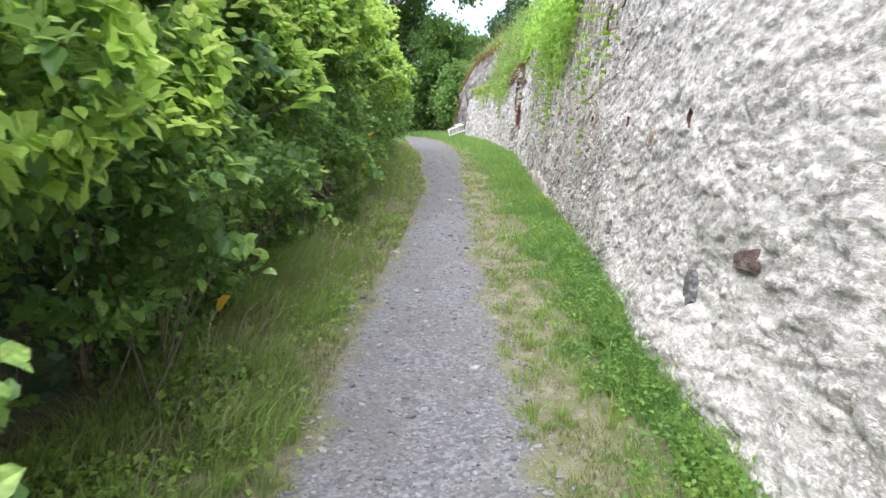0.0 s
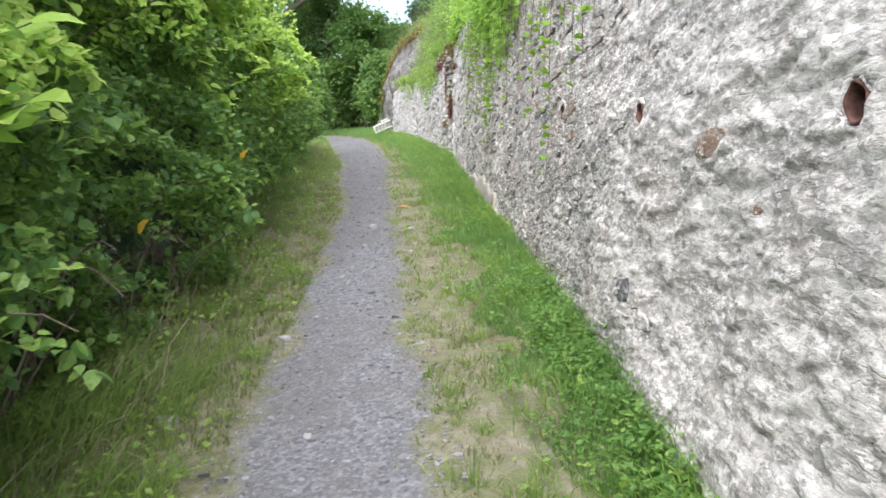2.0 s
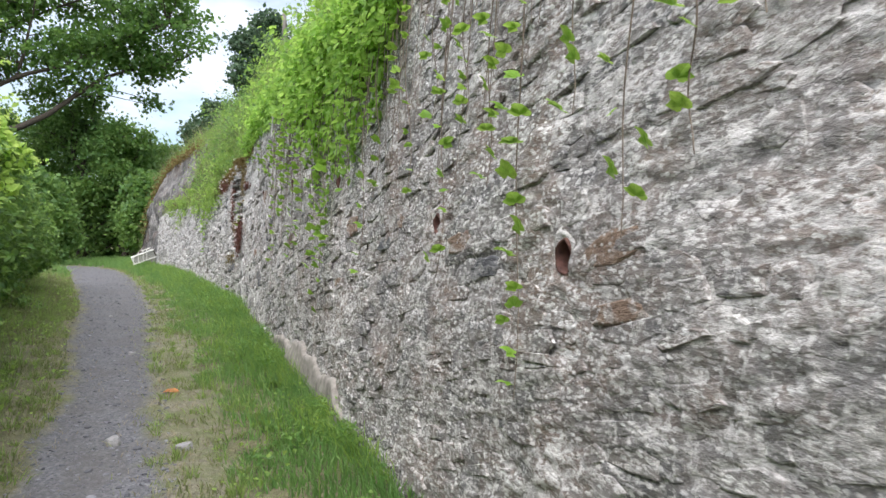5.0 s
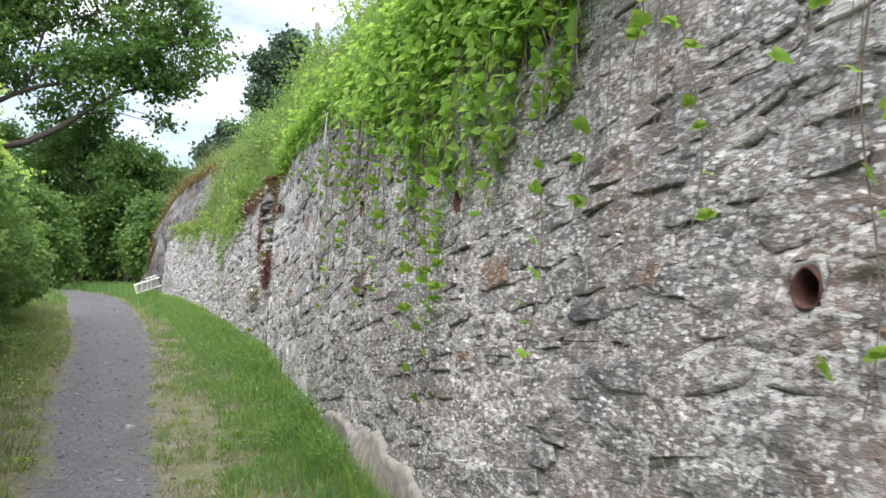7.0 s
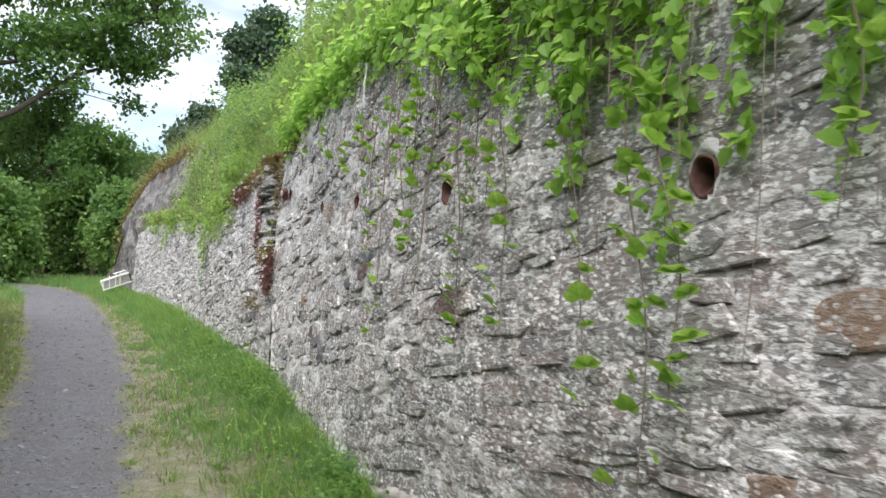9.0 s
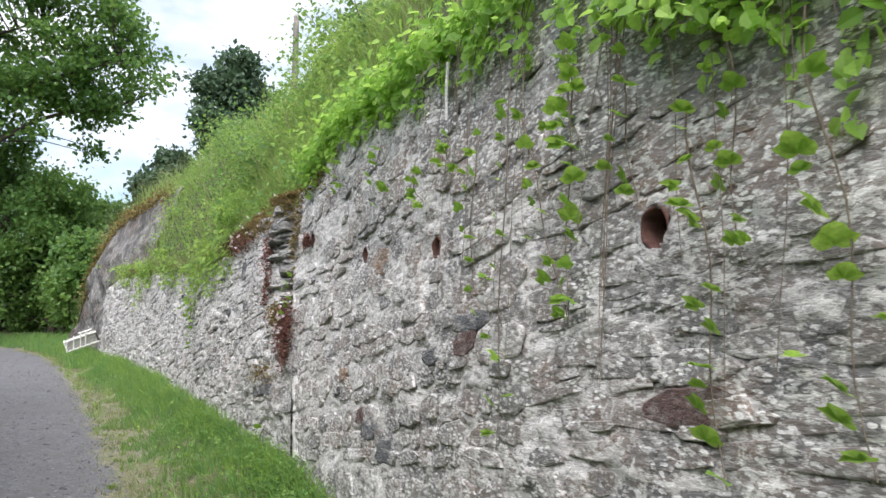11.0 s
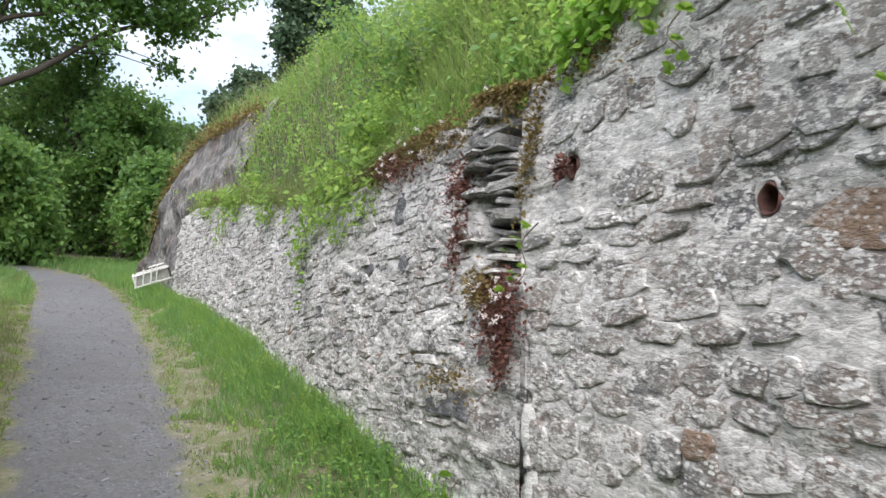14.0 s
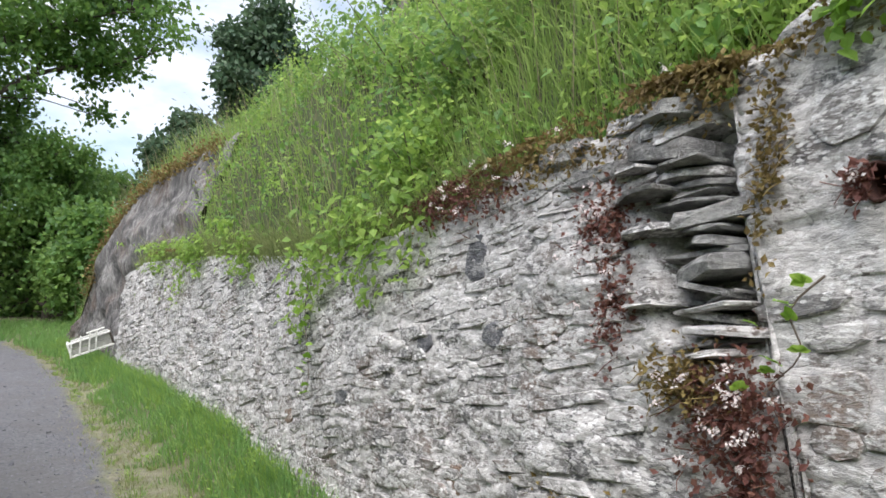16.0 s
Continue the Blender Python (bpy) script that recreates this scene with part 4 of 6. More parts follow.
def oak_tree():
    """The big oak past the bend: bent bare limbs under a broad, broken crown."""
    t = thing("oak_tree", "large spreading oak with long bare-barked limbs", "tree")

    def bough(points, r0, r1, parent, name="limb"):
        p = np.array(points, float)
        k = np.linspace(0, len(p) - 1, 6 * len(p))
        q = np.stack([np.interp(k, np.arange(len(p)), p[:, c]) for c in range(3)], -1)
        q = (np.roll(q, 1, 0) + q + np.roll(q, -1, 0)) / 3 * 1.0
        q[0], q[-1] = p[0], p[-1]
        q[1:-1] += 0.06 * np.stack([vnoise(q[1:-1, 0] * 1.3, q[1:-1, 2], 0 * q[1:-1, 0], c) for c in range(3)], -1)
        v, f = tube(q, np.linspace(r0, r1, len(q)), 8)
        bones.append(q)
        return piece(name, v, f, M_BARK, parent, smooth=True)

    bones = []
    trunk = bough([(-8.4, 50.2, 0.2), (-8.3, 50, 4), (-8.2, 50, 7.2), (-7.6, 50, 10.5), (-7, 50, 14), (-6.2, 50, 16.5)], 0.45, 0.10, t, "trunk")
    bones.clear()
    bough([(-8.2, 50, 6.9), (-6.4, 50, 7.05), (-4.5, 50, 7.5), (-3.2, 50, 8.2), (-1.95, 50, 9.3), (-0.64, 50, 10.2), (0.55, 50, 10.75), (1.9, 49.6, 10.9), (3.4, 49, 11.4)], 0.20, 0.04, trunk)
    bough([(-8.0, 50, 8.6), (-6.2, 49.8, 9.0), (-4.5, 49.5, 10), (-2.6, 49.3, 10.5), (-1, 49, 11.4), (0.8, 49, 12.4), (2.6, 49, 13.2)], 0.15, 0.03, trunk)
    bough([(-7.4, 50, 11), (-5.2, 50.3, 12.4), (-3.0, 50.6, 13.8), (-0.5, 50.5, 15)], 0.13, 0.03, trunk)
    bough([(-4.6, 49.6, 9.9), (-3.9, 49, 12), (-3.4, 48.6, 14.5)], 0.09, 0.03, trunk)
    bough([(-0.6, 50, 10.2), (-0.1, 50.4, 11.8), (0.9, 50.6, 13.6)], 0.07, 0.02, trunk)
    bough([(-8.0, 50, 9.5), (-10, 49.6, 11), (-12.4, 49.2, 12)], 0.15, 0.04, trunk)
    skeleton = np.concatenate(bones)
    n = 1400
    c = np.stack([rng.uniform(-13, 4.6, n), rng.normal(50, 1.3, n), rng.uniform(7.6, 18.5, n)], -1)
    inside = ((c[:, 0] + 4.4) / 8.9) ** 2 + ((c[:, 2] - 13.0) / 6.0) ** 2 < 1
    floor_z = np.interp(c[:, 0], [-13, -8, -6, -3, -0.6, 2, 4.4], [6.5, 7.4, 9.8, 10.9, 11.0, 10.6, 11.6])
    sprig = (c[:, 2] > floor_z - 1.9) & (rng.uniform(0, 1, n) < 0.16) & (c[:, 0] > -5)
    airy = fbm(c[:, 0] * 0.5, c[:, 1] * 0.3, c[:, 2] * 0.65, 2, 151) > -0.38
    c = c[inside & airy & ((c[:, 2] > floor_z) | sprig)][:520]
    s = Soup()
    for q in c:
        d = np.linalg.norm(skeleton - q, axis=1) + np.maximum(skeleton[:, 2] - q[2], 0) * 1.5
        a = skeleton[np.argmin(d)]
        mid = (a + q) / 2 + rng.normal(0, 0.12, 3) + [0, 0, 0.1]
        s.add(*tube([a, mid, q], [0.035, 0.024, 0.012], 4))
    s.make("twig_work", M_BARK, t, kind="stuff")
    per = 82
    p = np.repeat(c, per, 0) + rng.normal(0, 1, (len(c) * per, 3)) * [0.42, 0.42, 0.24]
    s = Soup()
    s.add(*leaf_cloud(p, scatter_dirs(len(p)) + [0, 0, -0.3], scatter_dirs(len(p), 0.3) + [0, 0, 0.8], 0.26 * rng.uniform(0.6, 1.3, len(p))))
    s.make("crown", M_OAK, t, kind="stuff")


rng = np.random.default_rng(50)
oak_tree()


def on_hill(x, y):
    return (x, y, float(bank_z(x, y)) - 0.15)


for x, y, top, spread, label in ((7.1, 45.3, 13.4, 1.3, "dark round tree standing alone on the hillside"), (4.4, 46, 9.0, 0.8, "dark low tree on the hillside crest"), (9.0, 33, 11.0, 1.0, "dark tree behind the wooden pole")):
    at = on_hill(x, y)
    rng = np.random.default_rng(int(y * 10))
    tree("hill_tree", label, at, top - at[2], M_DARKTREE, 0.32, 44, 0.24, ring_limbs(12, spread, 0.35 if top > 9 else 0.2, 0.2), 2, 0.6)
for x, y, h, label in ((-2.0, 54, 11.0, "round green tree beyond the bend"), (-9.5, 47, 7.4, "tall green tree beside the oak"), (0.3, 51, 8.0, "green tree behind the bend"), (-4.4, 58, 10.0, "tall green tree behind the bend"), (-5.6, 40, 6.2, "leafy tree beside the path"), (-7.5, 43, 6.6, "tall leafy tree beside the path"), (-6, 47, 6.5, "green tree beside the bend of the path"), (-11, 44, 6.6, "green tree behind the hedge"), (2.6, 57, 8.2, "green tree under the hillside"), (-9, 36, 6.0, "leafy tree behind the hedge"), (-5.2, 33, 4.2, "leafy young tree at the hedge's end"), (-3.4, 43, 4.6, "leafy bush beside the bend"), (1.6, 44, 4.2, "dark green bush under the rock")):
    rng = np.random.default_rng(int(y * 10 - x * 7))
    tree("wood_tree", label, (x, y, 0.5), h, M_WOOD_LEAF, 0.36, 36, 0.23, ring_limbs(13, h * 0.22, 0.06, 0.12), 2, 0.75)


def far_woods():
    """The wooded slope that closes the view."""
    s = Soup()
    n = 18000
    a = rng.uniform(-0.9, 0.75, n)
    r = rng.uniform(60, 75, n)
    x, y = r * np.sin(a), r * np.cos(a)
    h = 6.3 + 2.5 * fbm(a * 9, 0 * a, 0 * a, 3, 101) + np.interp(a, [-0.9, -0.3, 0.1, 0.5, 0.75], [1, 0, -1.5, 0, 0])
    z = h * rng.uniform(0, 1, n) ** 0.7
    p = np.stack([x, y, z], -1)
    s.add(*leaf_cloud(p, scatter_dirs(n), scatter_dirs(n) + [0, -0.6, 0.8], rng.uniform(0.5, 1.1, n)))
    ob = s.make("far_woods", M_WOOD_LEAF, None, "dense green woods beyond the bend", kind="stuff")
    tagged(ob, category="woods")


rng = np.random.default_rng(60)
far_woods()


# ---- vegetation of the bank ----
def bank_point(y, d):
    x = rim(y)[0] - 0.02 + d
    return np.stack([x, y, bank_z(x, y)], -1)


def build_bank_growth():
    def cover(n, y0, y1, reach, size, material, label, seed, thick, shape=LEAF_SMALL):
        """A lumpy coat of leaves with gaps between its clumps."""
        y = rng.uniform(y0, y1, n)
        d = rng.exponential(reach, n) + np.interp(y, [12.0, 13.5, 17.3, 18.2], [0, 0.5, 0.35, 0])
        p = bank_point(y, d)
        lump = fbm(p[:, 0] * 1.5, y * 1.5, p[:, 2] * 1.5, 3, seed)
        tall = thick * np.interp(y, [10.8, 14, 18, 20, 27, 30, 34], [0.4, 0.34, 0.32, 0.55, 0.42, 0.2, 0.2]) * (0.7 + 1.3 * lump).clip(0.05, 2.4)
        out = rng.uniform(0, 1, n) ** 0.6
        p = p + np.stack([-0.3 * tall * out, 0 * y, tall * out], -1) + rng.normal(0, 0.05, (n, 3))
        thin = (y > 21.3) & (d < 0.8) & (rng.uniform(0, 1, n) < np.interp(y, [21.3, 23.5], [0.2, 0.7]))
        keep = ((y < 27.3) | (d > 0.6)) & (fbm(p[:, 0] * 2.1, y * 2.1, p[:, 2] * 2.1, 3, seed + 2) > -0.12) & ~thin
        p, y = p[keep], y[keep]
        s = Soup()
        s.add(*leaf_cloud(p, scatter_dirs(len(p)) + [-0.5, 0, -0.1], scatter_dirs(len(p)) * 0.8 + [-0.5, 0, 0.8], size * rng.uniform(0.5, 1.5, len(p)), shape))
        tagged(s.make("bank_shrubs", material, None, label, kind="stuff"), category="shrubs")

    cover(80000, 10.8, 40, 0.8, 0.043, M_BANK, "lush bright green leaves growing over the wall top", 111, 1.0)
    cover(22000, 17.6, 21.5, 0.6, 0.042, M_BANK, "bright leaves and young shoots above the broken corner", 411, 0.7)
    cover(38000, 10.8, 32, 0.7, 0.055, M_BRAMBLE_BANK, "mid green bramble leaves on the hillside", 211, 0.95)
    # long grass
    n = 5000
    y = rng.uniform(11, 42, n)
    d = rng.exponential(0.8, n)
    p = bank_point(y, d)
    h = rng.uniform(0.2, 0.6, n) * np.interp(y, [11, 16, 30, 34], [0.9, 1.0, 1.0, 0.6])
    lean = np.stack([rng.normal(-0.45, 0.35, n), rng.normal(0, 0.4, n), rng.normal(-0.1, 0.1, n)], -1)
    s = Soup()
    s.add(*blades(p, h, lean, rng.uniform(0.004, 0.008, n)))
    tagged(s.make("bank_grass", M_TUFT, None, "long green grass on the hillside", kind="stuff"), category="grass")
    # finer grass above the broken corner
    n = 5000
    y = rng.uniform(17.2, 21, n)
    p = bank_point(y, rng.exponential(0.5, n))
    lean = np.stack([rng.normal(-0.5, 0.4, n), rng.normal(0, 0.45, n), rng.normal(-0.1, 0.1, n)], -1)
    s = Soup()
    s.add(*blades(p, rng.uniform(0.15, 0.5, n), lean, rng.uniform(0.002, 0.005, n)))
    tagged(s.make("bank_grass", M_TUFT, None, "fine green grass above the broken corner", kind="stuff"), category="grass")
    n = 900
    y = rng.uniform(15, 36, n)
    p = bank_point(y, rng.exponential(0.6, n))
    lean = np.stack([rng.normal(-0.2, 0.3, n), rng.normal(0, 0.3, n), 0 * y], -1)
    s = Soup()
    s.add(*blades(p, rng.uniform(0.4, 0.95, n), lean, 0.003))
    tagged(s.make("seed_stalks", M_STRAW, None, "pale dry grass stalks on the hillside", kind="stuff"), category="grass")


def build_drape():
    """The leafy curtain that hangs over the top of the higher wall and the lower one."""
    n = 19000
    y = rng.uniform(10.6, 18.0, n)
    strand = rng.uniform(0, 1, n) < 0.42
    y = np.where(strand, np.round(y * 6) / 6 + 0.05 * np.sin(np.round(y * 6) * 3.7) + rng.normal(0, 0.03, n), y)
    thin = (y < 12.8) | (rng.uniform(0, 1, n) < 0.35)
    y, strand = y[thin], strand[thin]
    n = len(y)
    hang = np.interp(y, [10.9, 11.6, 12.5, 13.3, 15, 18], [0.42, 0.5, 0.34, 0.08, 0.04, 0.04]) * (1 + 0.6 * vnoise(y * 2.1, 0 * y, 0 * y, 121))
    long = np.interp(y, [10.9, 12, 13, 14, 15, 18], [0.8, 1.1, 0.75, 0.4, 0.25, 0.12]) * (0.6 + 0.7 * np.abs(np.sin(np.round(y * 6) * 5.3)))
    u = rng.uniform(0, 1, n) ** 1.2
    z = wall_top(y) + 0.15 - u * (np.where(strand, long, hang) + 0.15)
    x = wall_face(y, np.minimum(z, wall_top(y))) - 0.04 - rng.exponential(np.where(strand, 0.04, 0.09), n) * (1 - 0.6 * u)
    s = Soup()
    p = np.stack([x, y, z], -1)
    s.add(*leaf_cloud(p, scatter_dirs(n) * 0.8 + [-0.4, 0, -0.7], scatter_dirs(n) * 0.6 + [-0.8, 0, 0.6], 0.05 * rng.uniform(0.5, 1.5, n), LEAF_MID))
    tagged(s.make("creeper", M_CREEPER, None, "bright green creeper hanging over the wall top", kind="stuff"), category="creeper")
    # larger leaves in loose masses over the top
    n = 6000
    y = rng.uniform(10.1, 14.2, n)
    u = rng.uniform(0, 1, n) ** 1.3
    z = wall_top(y) + 0.2 - u * np.interp(y, [10.1, 10.8, 12.6, 14.2], [0.5, 1.15, 1.1, 0.5])
    keep = fbm(0 * y, y * 2.4, z * 2.0, 3, 361) + 0.55 * (0.5 - u) > 0.06
    y, z, u = y[keep], z[keep], u[keep]
    n = len(y)
    p = np.stack([wall_base(y, np.minimum(z, wall_top(y))) - 0.05 - rng.exponential(0.09, n), y, z], -1)
    s = Soup()
    s.add(*leaf_cloud(p, scatter_dirs(n) * 0.8 + [-0.5, 0, -0.6], scatter_dirs(n) * 0.5 + [-0.8, 0, 0.7], rng.uniform(0.03, 0.075, n), LEAF_BROAD))
    tagged(s.make("creeper", M_CREEPER, None, "broad bright leaves hanging in loose masses over the wall top", kind="stuff"), category="creeper")
    n = 4200
    y = rng.uniform(20.3, 29.5, n)
    y = y[fbm(0 * y, y * 1.9, 0 * y, 3, 371) > np.interp(y, [20, 22.5, 25], [-0.6, -0.3, 0.05])]
    n = len(y)
    hang = np.interp(y, [19.3, 20.5, 22, 24, 27, 29.6], [0.05, 0.14, 0.2, 0.2, 0.3, 0.3]) * (1 + 1.3 * vnoise(y * 2.3, 0 * y, 0 * y, 122))
    u = rng.uniform(0, 1, n) ** 1.5
    z = wall_top(y) + 0.2 * (1 + vnoise(y * 3.1, 0 * y, 0 * y, 373)) - u * (hang + 0.25)
    x = wall_face(y, np.minimum(z, wall_top(y))) - 0.04 - rng.exponential(0.12, n) * (1 - 0.6 * u)
    p = np.stack([x, y, z], -1)
    s = Soup()
    s.add(*leaf_cloud(p, scatter_dirs(n) * 0.8 + [-0.4, 0, -0.6], scatter_dirs(n) * 0.6 + [-0.8, 0, 0.6], 0.06 * rng.uniform(0.5, 1.4, n)))
    m = 7000
    y = rng.uniform(19.7, 29.4, m)
    p = np.stack([wall_x(y) + 0.1 * wall_top(y) + rng.uniform(-0.05, 0.3, m), y, wall_top(y) + rng.uniform(-0.1, 0.05, m)], -1)
    lean = np.stack([rng.normal(-0.7, 0.35, m), rng.normal(0, 0.35, m), rng.normal(-0.5, 0.4, m)], -1)
    tagged(s.make("creeper", M_BANK, None, "green weeds hanging over the lower wall", kind="stuff"), category="creeper")
    s = Soup()
    s.add(*blades(p, rng.uniform(0.15, 0.42, m), lean, 0.004))
    tagged(s.make("overhanging_grass", M_DULLGRASS, None, "long grass hanging over the lower wall", kind="stuff"), category="grass")


rng = np.random.default_rng(61)
build_bank_growth()
build_drape()


# ---- grass and gravel at the foot ----
def build_verges():
    s, dull, straw = Soup(), Soup(), Soup()
    n = 52000
    y = 1.5 + 36 * rng.uniform(0, 1, n) ** 1.25
    inner = path_right(y) + np.interp(y, [3, 8, 14, 18], [0.5, 0.56, 0.5, 0.34]) + 0.14 * fbm(y * 2.2, 0 * y, 0 * y, 3, 131)
    u = rng.uniform(-0.12, 1, n) ** 1.0
    x = inner + (wall_x(y) + 0.0 - inner) * u
    patch = fbm(x * 3, y * 3, 0 * y, 3, 133)
    keep = patch + 1.5 * u + rng.normal(0, 0.25, n) > 0.15
    x, y, u = x[keep], y[keep], u[keep]
    m = len(x)
    h = rng.uniform(0.04, 0.14, m) * (0.6 + 0.8 * u.clip(0, 1)) * np.interp(y, [2, 14, 20, 36], [1, 1, 1.25, 1.3])
    lean = np.stack([rng.normal(-0.15, 0.4, m), rng.normal(0, 0.4, m), 0 * x], -1)
    s.add(*blades(np.stack([x, y, ground_z(x, y) - 0.005], -1), h, lean, rng.uniform(0.0025, 0.006, m)))
    tagged(s.make("grass_verge", M_GRASS, None, "lush green grass strip along the wall's foot", kind="stuff"), category="grass")
    n = 9000
    y = 1.5 + 34 * rng.uniform(0, 1, n) ** 1.2
    x = wall_x(y) - rng.exponential(0.22, n)
    keep = (x > path_right(y) + 0.35) & (fbm(x * 1.8, y * 1.8, 0 * y, 2, 141) > -0.15)
    x, y = x[keep], y[keep]
    m = len(x)
    lean = np.stack([rng.normal(-0.35, 0.5, m), rng.normal(0, 0.5, m), 0 * x], -1)
    tallg = Soup()
    tallg.add(*blades(np.stack([x, y, ground_z(x, y)], -1), rng.uniform(0.12, 0.26, m), lean, 0.0035))
    tagged(tallg.make("tall_grass", M_BANK, None, "taller bright grass against the wall", kind="stuff"), category="grass")
    # leafy weeds against the wall
    n = 1500
    y = 1.5 + 19 * rng.uniform(0, 1, n) ** 1.15
    x = wall_x(y) - 0.03 - rng.exponential(0.17, n)
    keep = (x > path_right(y) + 0.4) & (fbm(x * 1.5, y * 1.5, 0 * y, 2, 145) > -0.25)
    x, y = x[keep], y[keep]
    tall = rng.uniform(0.06, 0.24, len(x)) * np.interp(y, [3, 14, 20], [1, 1, 0.7])
    k = 22
    up = rng.uniform(0.15, 1, (len(x), k))
    c = np.stack([x[:, None] + rng.normal(-0.015, 0.035, up.shape), y[:, None] + rng.normal(0, 0.035, up.shape), ground_z(x, y)[:, None] + tall[:, None] * up], -1).reshape(-1, 3)
    w = Soup()
    w.add(*leaf_cloud(c, scatter_dirs(len(c), 0.6) + [-0.3, 0, 0.1], scatter_dirs(len(c)) * 0.4 + [-0.2, 0, 1], rng.uniform(0.014, 0.042, len(c)), LEAF_SMALL))
    tagged(w.make("foot_weeds", M_BRAMBLE_BANK, None, "leafy dark green weeds against the wall's foot", kind="stuff"), category="weeds")
    # grass round the bend, up to the trees
    n = 15000
    y = rng.uniform(29, 47, n)
    x = rng.uniform(-9, 1.6, n)
    keep = ((x < path_left(y) - 0.1) | (x > path_right(y) + 0.15)) & (x < wall_x(y) + 0.3)
    x, y = x[keep], y[keep]
    m = len(x)
    lean = np.stack([rng.normal(0, 0.5, m), rng.normal(-0.2, 0.4, m), 0 * x], -1)
    far = Soup()
    far.add(*blades(np.stack([x, y, ground_z(x, y) - 0.01], -1), rng.uniform(0.12, 0.34, m), lean, 0.012))
    tagged(far.make("far_grass", M_GRASS, None, "green grass round the bend of the path", kind="stuff"), category="grass")
    # clover and small weeds in the grass
    n = 7000
    y = 1.5 + 34 * rng.uniform(0, 1, n) ** 1.25
    x = wall_x(y) - rng.exponential(0.28, n)
    keep = (x > path_right(y) + 0.3) & (fbm(x * 2.2, y * 2.2, 0 * y, 2, 135) > -0.1)
    x, y = x[keep], y[keep]
    m = len(x)
    c = Soup()
    c.add(*leaf_cloud(np.stack([x, y, ground_z(x, y) + rng.uniform(0.02, 0.13, m)], -1), scatter_dirs(m) + [-0.4, 0, 0.2], scatter_dirs(m) * 0.4 + [0, 0, 1], rng.uniform(0.02, 0.05, m)))
    tagged(c.make("clover", M_BANK, None, "small green weeds in the grass strip", kind="stuff"), category="weeds")
    # left verge and strips by the path
    n = 42000
    y = 1.2 + 36 * rng.uniform(0, 1, n) ** 1.3
    u = rng.uniform(0, 1, n)
    x = path_left(y) - 0.05 - u * (path_left(y) - hedge_face(np.minimum(y, 24)) + 0.15)
    patch = fbm(x * 2.6, y * 2.6, 0 * y, 3, 137)
    keep = patch + 0.6 * u > -0.05
    x, y, u = x[keep], y[keep], u[keep]
    m = len(x)
    lean = np.stack([rng.normal(0.2, 0.5, m), rng.normal(0, 0.5, m), 0 * x], -1)
    dull.add(*blades(np.stack([x, y, ground_z(x, y) - 0.005], -1), rng.uniform(0.04, 0.13, m) * (0.6 + 1.1 * u), lean, rng.uniform(0.0025, 0.005, m)))
    n = 20000
    y = 1.2 + 36 * rng.uniform(0, 1, n) ** 1.3
    x = path_right(y) + rng.normal(0.3, 0.17, n)
    keep = fbm(x * 4, y * 4, 0 * y, 3, 139) > 0.0
    x, y = x[keep], y[keep]
    m = len(x)
    lean = np.stack([rng.normal(0, 0.7, m), rng.normal(0, 0.7, m), 0 * x], -1)
    dull.add(*blades(np.stack([x, y, ground_z(x, y) - 0.004], -1), rng.uniform(0.02, 0.07, m), lean, 0.003))
    tagged(dull.make("dull_grass", M_DULLGRASS, None, "thin dull green grass beside the gravel", kind="stuff"), category="grass")
    n = 16000
    y = 1.2 + 36 * rng.uniform(0, 1, n) ** 1.3
    side = rng.uniform(0, 1, n) < 0.5
    x = np.where(side, path_right(y) + rng.normal(0.2, 0.16, n), path_left(y) - rng.normal(0.28, 0.2, n))
    lean = np.stack([rng.normal(0, 1.2, n), rng.normal(0, 1.2, n), 0 * x - 0.25], -1)
    straw.add(*blades(np.stack([x, y, ground_z(x, y) - 0.003], -1), rng.uniform(0.02, 0.06, n), lean, 0.0025))
    # tufts, larger towards the hedge
    tufts = Soup()
    for side, count in ((-1, 1300), (1, 420)):
        y = 1.2 + 34 * rng.uniform(0, 1, count) ** 1.6
        u = rng.uniform(0, 1, count) ** (0.75 if side < 0 else 1.2)
        edge = path_left(y) if side < 0 else path_right(y)
        x = edge + 0.03 * side + u * (hedge_face(np.minimum(y, 24)) - edge - 0.1 if side < 0 else 0.62 * (wall_x(y) - edge))
        m = 26
        cx, cy, cu = np.repeat(x, m), np.repeat(y, m), np.repeat(u, m)
        big = np.repeat(rng.uniform(0.5, 1.2, count), m)
        d = rng.normal(0, 1, (count * m, 2))
        cx, cy = cx + d[:, 0] * 0.028 * big, cy + d[:, 1] * 0.028 * big
        lean = np.stack([d[:, 0] * 0.55, d[:, 1] * 0.55, 0 * cx - 0.1], -1)
        tufts.add(*blades(np.stack([cx, cy, ground_z(cx, cy) - 0.006], -1), big * rng.uniform(0.05, 0.13, len(cx)) * (0.7 + (1.2 if side < 0 else 0.4) * cu), lean, rng.uniform(0.002, 0.0045, len(cx))))
    tagged(tufts.make("grass_tufts", M_TUFT, None, "fresh green grass tufts beside the gravel", kind="stuff"), category="grass")
    n = 260
    y = rng.uniform(2, 30, n)
    x = path_left(y) - rng.uniform(0.35, 1.0, n)
    lean = np.stack([rng.normal(0.35, 0.4, n), rng.normal(0, 0.4, n), 0 * x], -1)
    straw.add(*blades(np.stack([x, y, ground_z(x, y)], -1), rng.uniform(0.25, 0.5, n), lean, 0.003))
    # long bent grass at the hedge's foot
    n = 6500
    y = 1.6 + 5.4 * rng.uniform(0, 1, n)
    x = hedge_face(y) + rng.uniform(-0.1, 0.75, n)
